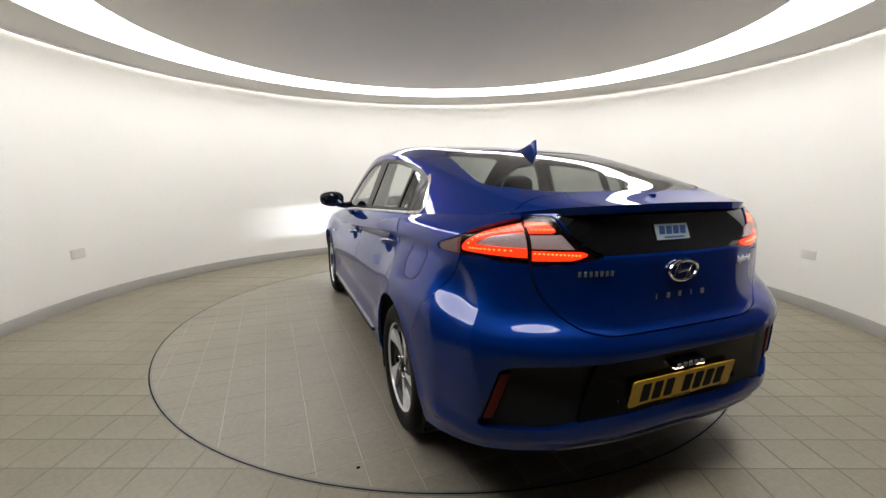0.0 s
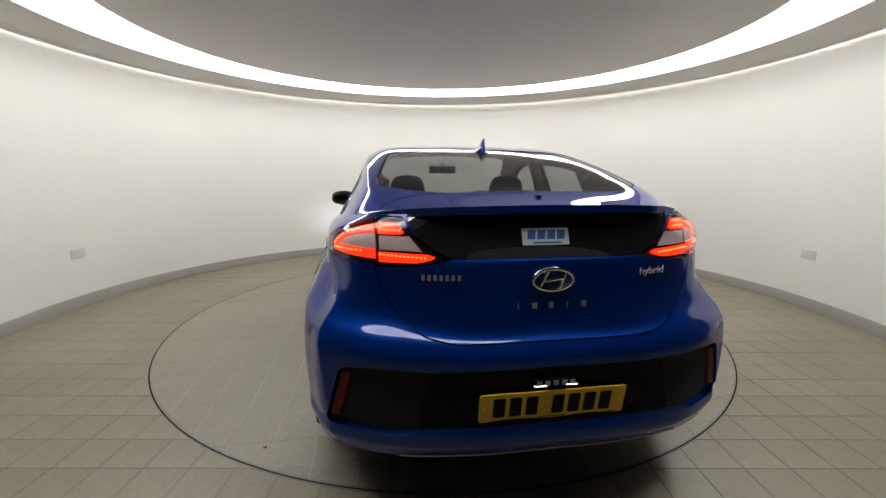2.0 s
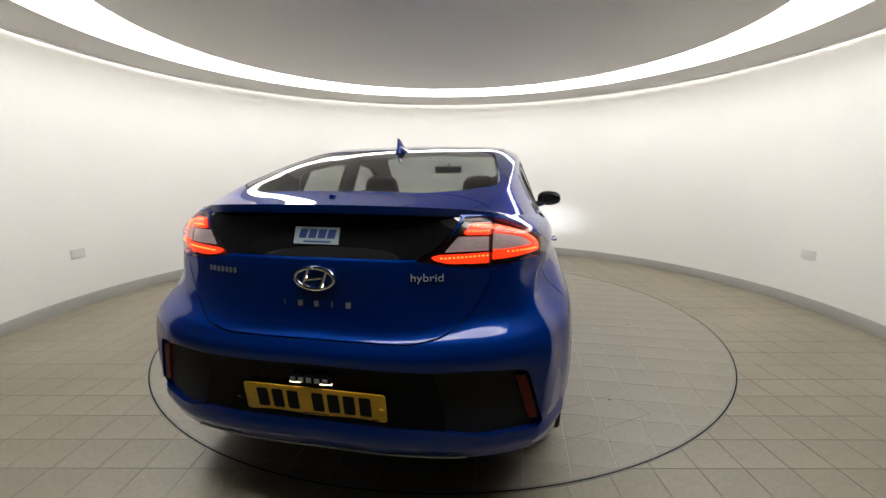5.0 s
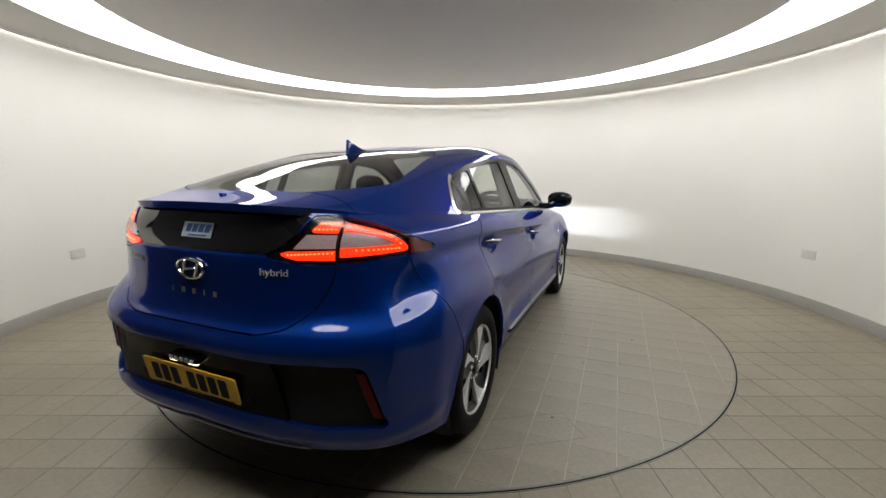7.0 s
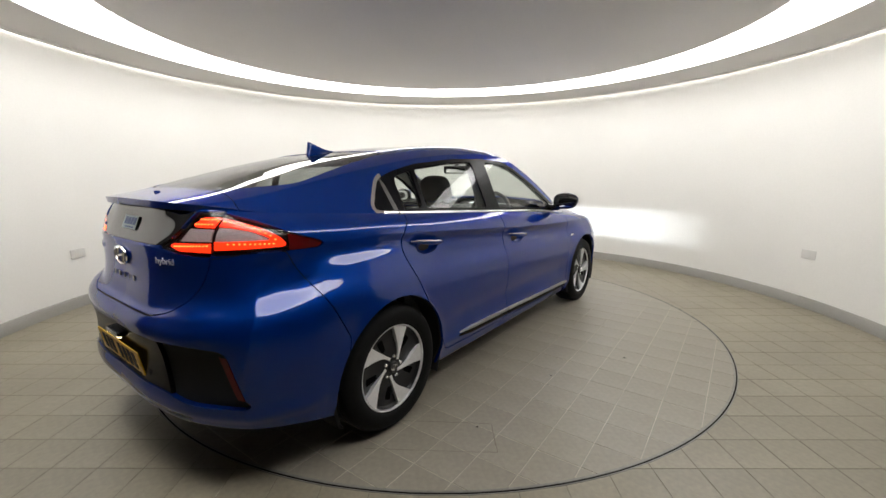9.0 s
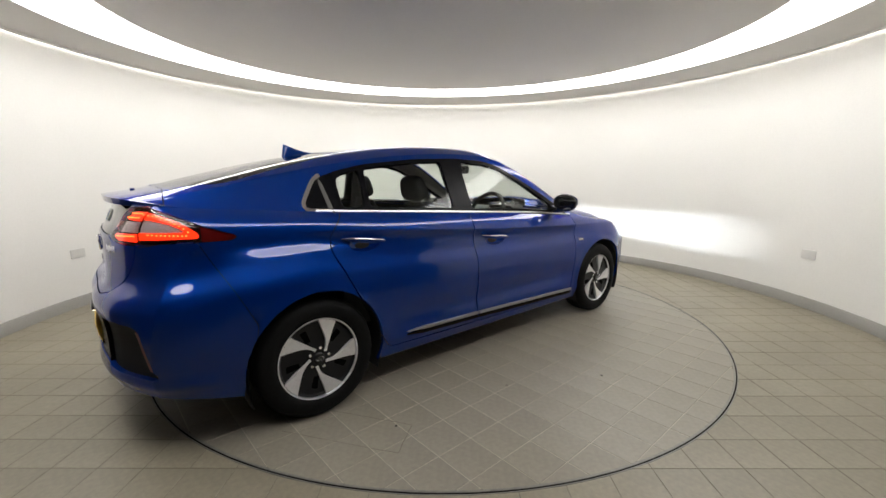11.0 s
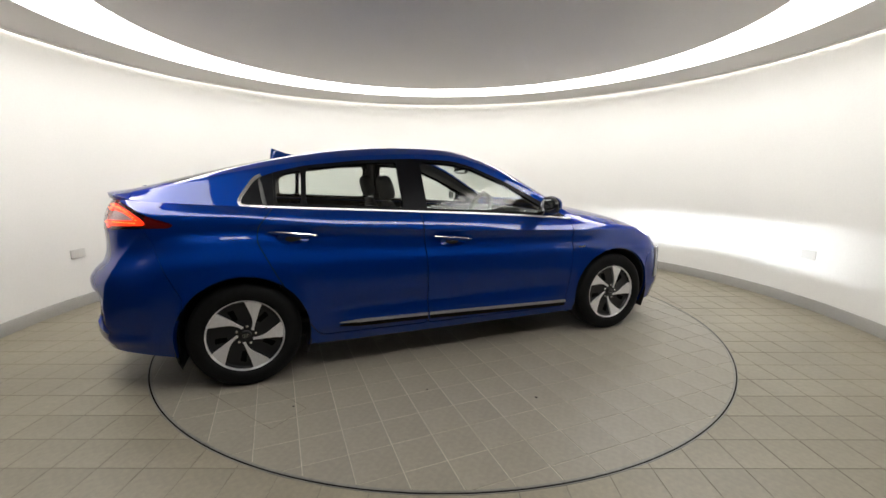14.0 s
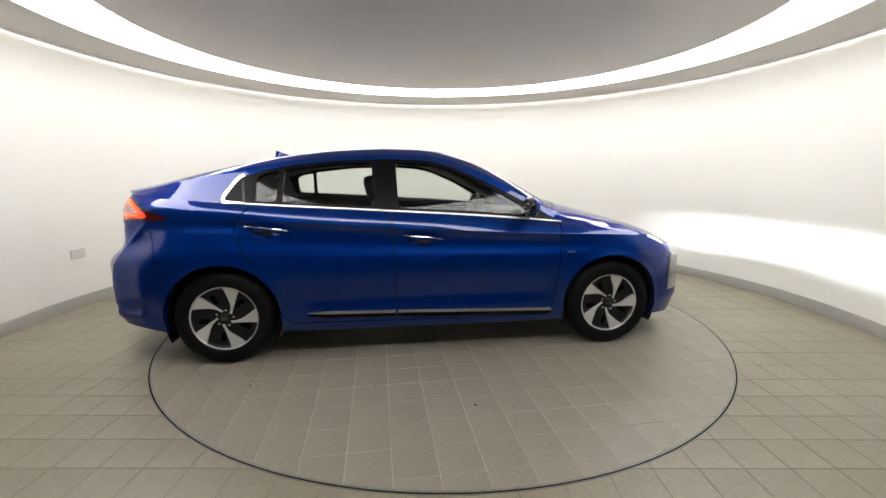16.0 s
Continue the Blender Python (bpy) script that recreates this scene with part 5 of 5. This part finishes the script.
    # pillars inside and door cards
    for s in (-1, 1):
        bm = tube(bmesh.new(), [(s * 0.735, -0.28, 0.95), (s * 0.66, -0.29, 1.20), (s * 0.60, -0.30, 1.36)], [0.05, 0.045, 0.04], 8, flat=0.5)
        part("pillar_trim", bm, TRIM_DARK, CAR, "dark inner pillar trim")
        bm = tube(bmesh.new(), [(s * 0.70, -1.22, 1.0), (s * 0.62, -1.25, 1.16), (s * 0.57, -1.28, 1.26)], [0.10, 0.09, 0.07], 8, flat=0.4)
        part("rear_pillar_trim", bm, TRIM_GREY, CAR, "grey inner rear pillar trim")
        bm = bmesh.new()
        box(bm, (min(s * 0.70, s * 0.755), -1.15, 0.40), (max(s * 0.70, s * 0.755), 0.95, 0.925), 0.015)
        part("door_card", bm, TRIM_DARK, CAR, "dark door cards")
    bm = bmesh.new()
    box(bm, (-0.70, -1.9, 0.30), (0.70, 1.1, 0.33))
    part("cabin_floor", bm, TRIM_DARK, CAR, "dark cabin floor")


build_interior()


# ---------------------------------------------------------------- floor tiles, 0.2 m square
PITCH, JOINT, THICK = 0.2, 0.0035, 0.009


def clip(poly, n, d):
    """The part of a convex outline with n.p < d."""
    out = []
    for i, p in enumerate(poly):
        q = poly[(i + 1) % len(poly)]
        a, b = n[0] * p[0] + n[1] * p[1] - d, n[0] * q[0] + n[1] * q[1] - d
        if a < 0:
            out.append(p)
        if (a < 0) != (b < 0):
            u = a / (a - b)
            out.append((p[0] + (q[0] - p[0]) * u, p[1] + (q[1] - p[1]) * u))
    return out


def tile_mesh(name, poly, mat):
    """A tile of that outline with a small chamfer; its top is at z = 0."""
    c = Vector((sum(p[0] for p in poly) / len(poly), sum(p[1] for p in poly) / len(poly)))
    n = len(poly)
    rings = []
    for inset, z in ((0, -THICK), (0, -0.0012), (0.0012, 0)):
        rings.append([(p[0] + (c.x - p[0]) * inset / 0.1, p[1] + (c.y - p[1]) * inset / 0.1, z) for p in poly])
    vs = rings[0] + rings[1] + rings[2]
    fs = [tuple(range(2 * n, 3 * n))]
    for r in range(2):
        fs += [(r * n + i, r * n + (i + 1) % n, (r + 1) * n + (i + 1) % n, (r + 1) * n + i) for i in range(n)]
    me = bpy.data.meshes.new(name)
    me.from_pydata(vs, [], fs)
    me.materials.append(mat)
    return me, c


def lay_tiles(parent, mat, x0, y0, keep, trim, near, pitch, lean=0.0):
    """Lay tiles on a grid; keep(x, y) says whether a tile lies in the field, trim(poly) cuts it, near sorts them."""
    h = pitch / 2 - JOINT / 2
    square = [(-h, -h), (h, -h), (h, h), (-h, h)]
    whole, _ = tile_mesh("tile", square, mat)
    found = []
    for i in range(-40, 40):
        for j in range(-40, 40):
            x, y = x0 + (i + 0.5) * pitch, y0 + (j + 0.5) * pitch
            if not keep(x, y):
                continue
            poly = [(x + a, y + b) for a, b in square]
            cut = trim(poly)
            if len(cut) > 2:
                area = abs(sum(cut[k][0] * cut[(k + 1) % len(cut)][1] - cut[(k + 1) % len(cut)][0] * cut[k][1] for k in range(len(cut)))) / 2
                if area > 0.0004:
                    found.append((near(x, y), x, y, cut if len(cut) != 4 or area < 0.999 * (2 * h) ** 2 else None))
    found.sort(key=lambda f: f[0])
    rng = random.Random(5)
    far_v, far_f = [], []
    for k, (_, x, y, cut) in enumerate(found):
        dz = rng.uniform(-0.0006, 0.0)
        if cut is None:
            me, px, py = whole, x, y
        else:
            me, _ = tile_mesh("tile", [(p[0] - x, p[1] - y) for p in cut], mat)
            px, py = x, y
        if k < 300:
            ob = new("tile", me)
            ob.parent = parent
            ob.matrix_basis = Matrix.Translation((px, py, dz)) @ Matrix.Rotation(rng.uniform(-0.0025, 0.0025), 4, "Y")
        else:
            base = len(far_v)
            far_v += [(v.co.x + px, v.co.y + py, v.co.z + dz) for v in me.vertices]
            far_f += [tuple(base + i for i in f.vertices) for f in me.polygons]
    if far_f:
        me = bpy.data.meshes.new("tile_field")
        me.from_pydata(far_v, [], far_f)
        me.materials.append(mat)
        ob = new("tile_field", me)
        ob.parent = parent
        tagged(ob, "square stone-grey floor tiles", kind="stuff")


def radial(p):
    r = math.hypot(*p)
    return (p[0] / r, p[1] / r) if r > 1e-6 else (1.0, 0.0)


def mid(poly):
    return (sum(p[0] for p in poly) / len(poly), sum(p[1] for p in poly) / len(poly))


def trim_table(poly):
    return clip(poly, radial(mid(poly)), TABLE_R - 0.014)


def trim_floor(poly):
    n = radial(mid(poly))
    return clip(poly, (-n[0], -n[1]), -(TABLE_R + 0.010))


def on_table(x, y):
    return math.hypot(x, y) < TABLE_R + 0.13


def on_floor(x, y):
    in_room = math.hypot(x - ROOM[0], y - ROOM[1]) < ROOM_R + 0.1
    in_lobby = abs(x) < 3.0 and -4.8 < y < -1.5
    return (in_room or in_lobby) and math.hypot(x, y) > TABLE_R - 0.13


floor = thing("floor", "beige-grey square tiled studio floor round the turntable", "floor", kind="structure")
lay_tiles(TABLE, TABLETILE, 1.505 - 0.2017, 0.063 - 0.2017, on_table, trim_table, lambda x, y: -x - abs(y) * 0.3, 0.2017)
lay_tiles(floor, FLOORTILE, 0.105, -2.1, on_floor, trim_floor, lambda x, y: math.hypot(x, y + 2.6), PITCH)


def build_marks():
    """Cracks and specks in the turntable's tiles."""
    path = [(.85, -1.54), (1.138, -1.356), (1.235, -1.297), (1.368, -1.475), (1.10, -1.65), (.85, -1.81)]
    for a, b in zip(path, path[1:]):
        bm = bmesh.new()
        d = (Vector(b) - Vector(a)).normalized()
        n = Vector((-d.y, d.x)) * 0.002
        vs = []
        for k in range(9):
            u = k / 8
            p = Vector(a).lerp(Vector(b), u) + n * random.uniform(-1.0, 1.0)
            w = random.uniform(0.5, 1.1)
            vs.append((bm.verts.new((p.x + n.x * w, p.y + n.y * w, 0.0008)), bm.verts.new((p.x - n.x * w, p.y - n.y * w, 0.0008))))
        for p, q in zip(vs, vs[1:]):
            bm.faces.new((p[0], q[0], q[1], p[1]))
        part("crack", bm, GROUT, TABLE, "dark hairline repair joint", smooth=False)
    for x, y, r in ((1.605, -.071, .010), (-1.146, -1.793, .012), (1.19, -1.36, .008), (1.29, -.62, .007)):
        bm = bmesh.new()
        vs = [bm.verts.new((x + r * random.uniform(0.6, 1.0) * math.cos(a), y + r * random.uniform(0.6, 1.0) * math.sin(a), 0.001)) for a in np.linspace(0, 2 * math.pi, 11)[:-1]]
        bm.faces.new(vs)
        part("speck", bm, DARKGAP, TABLE, "dark speck", smooth=False)


build_marks()


def motions():
    times = [i * 0.5 for i in range(33)]
    walk(TABLE, [(t, table_pose(t)) for t in times])
    walk(CAR, [(t, car_pose(t)) for t in times])


motions()
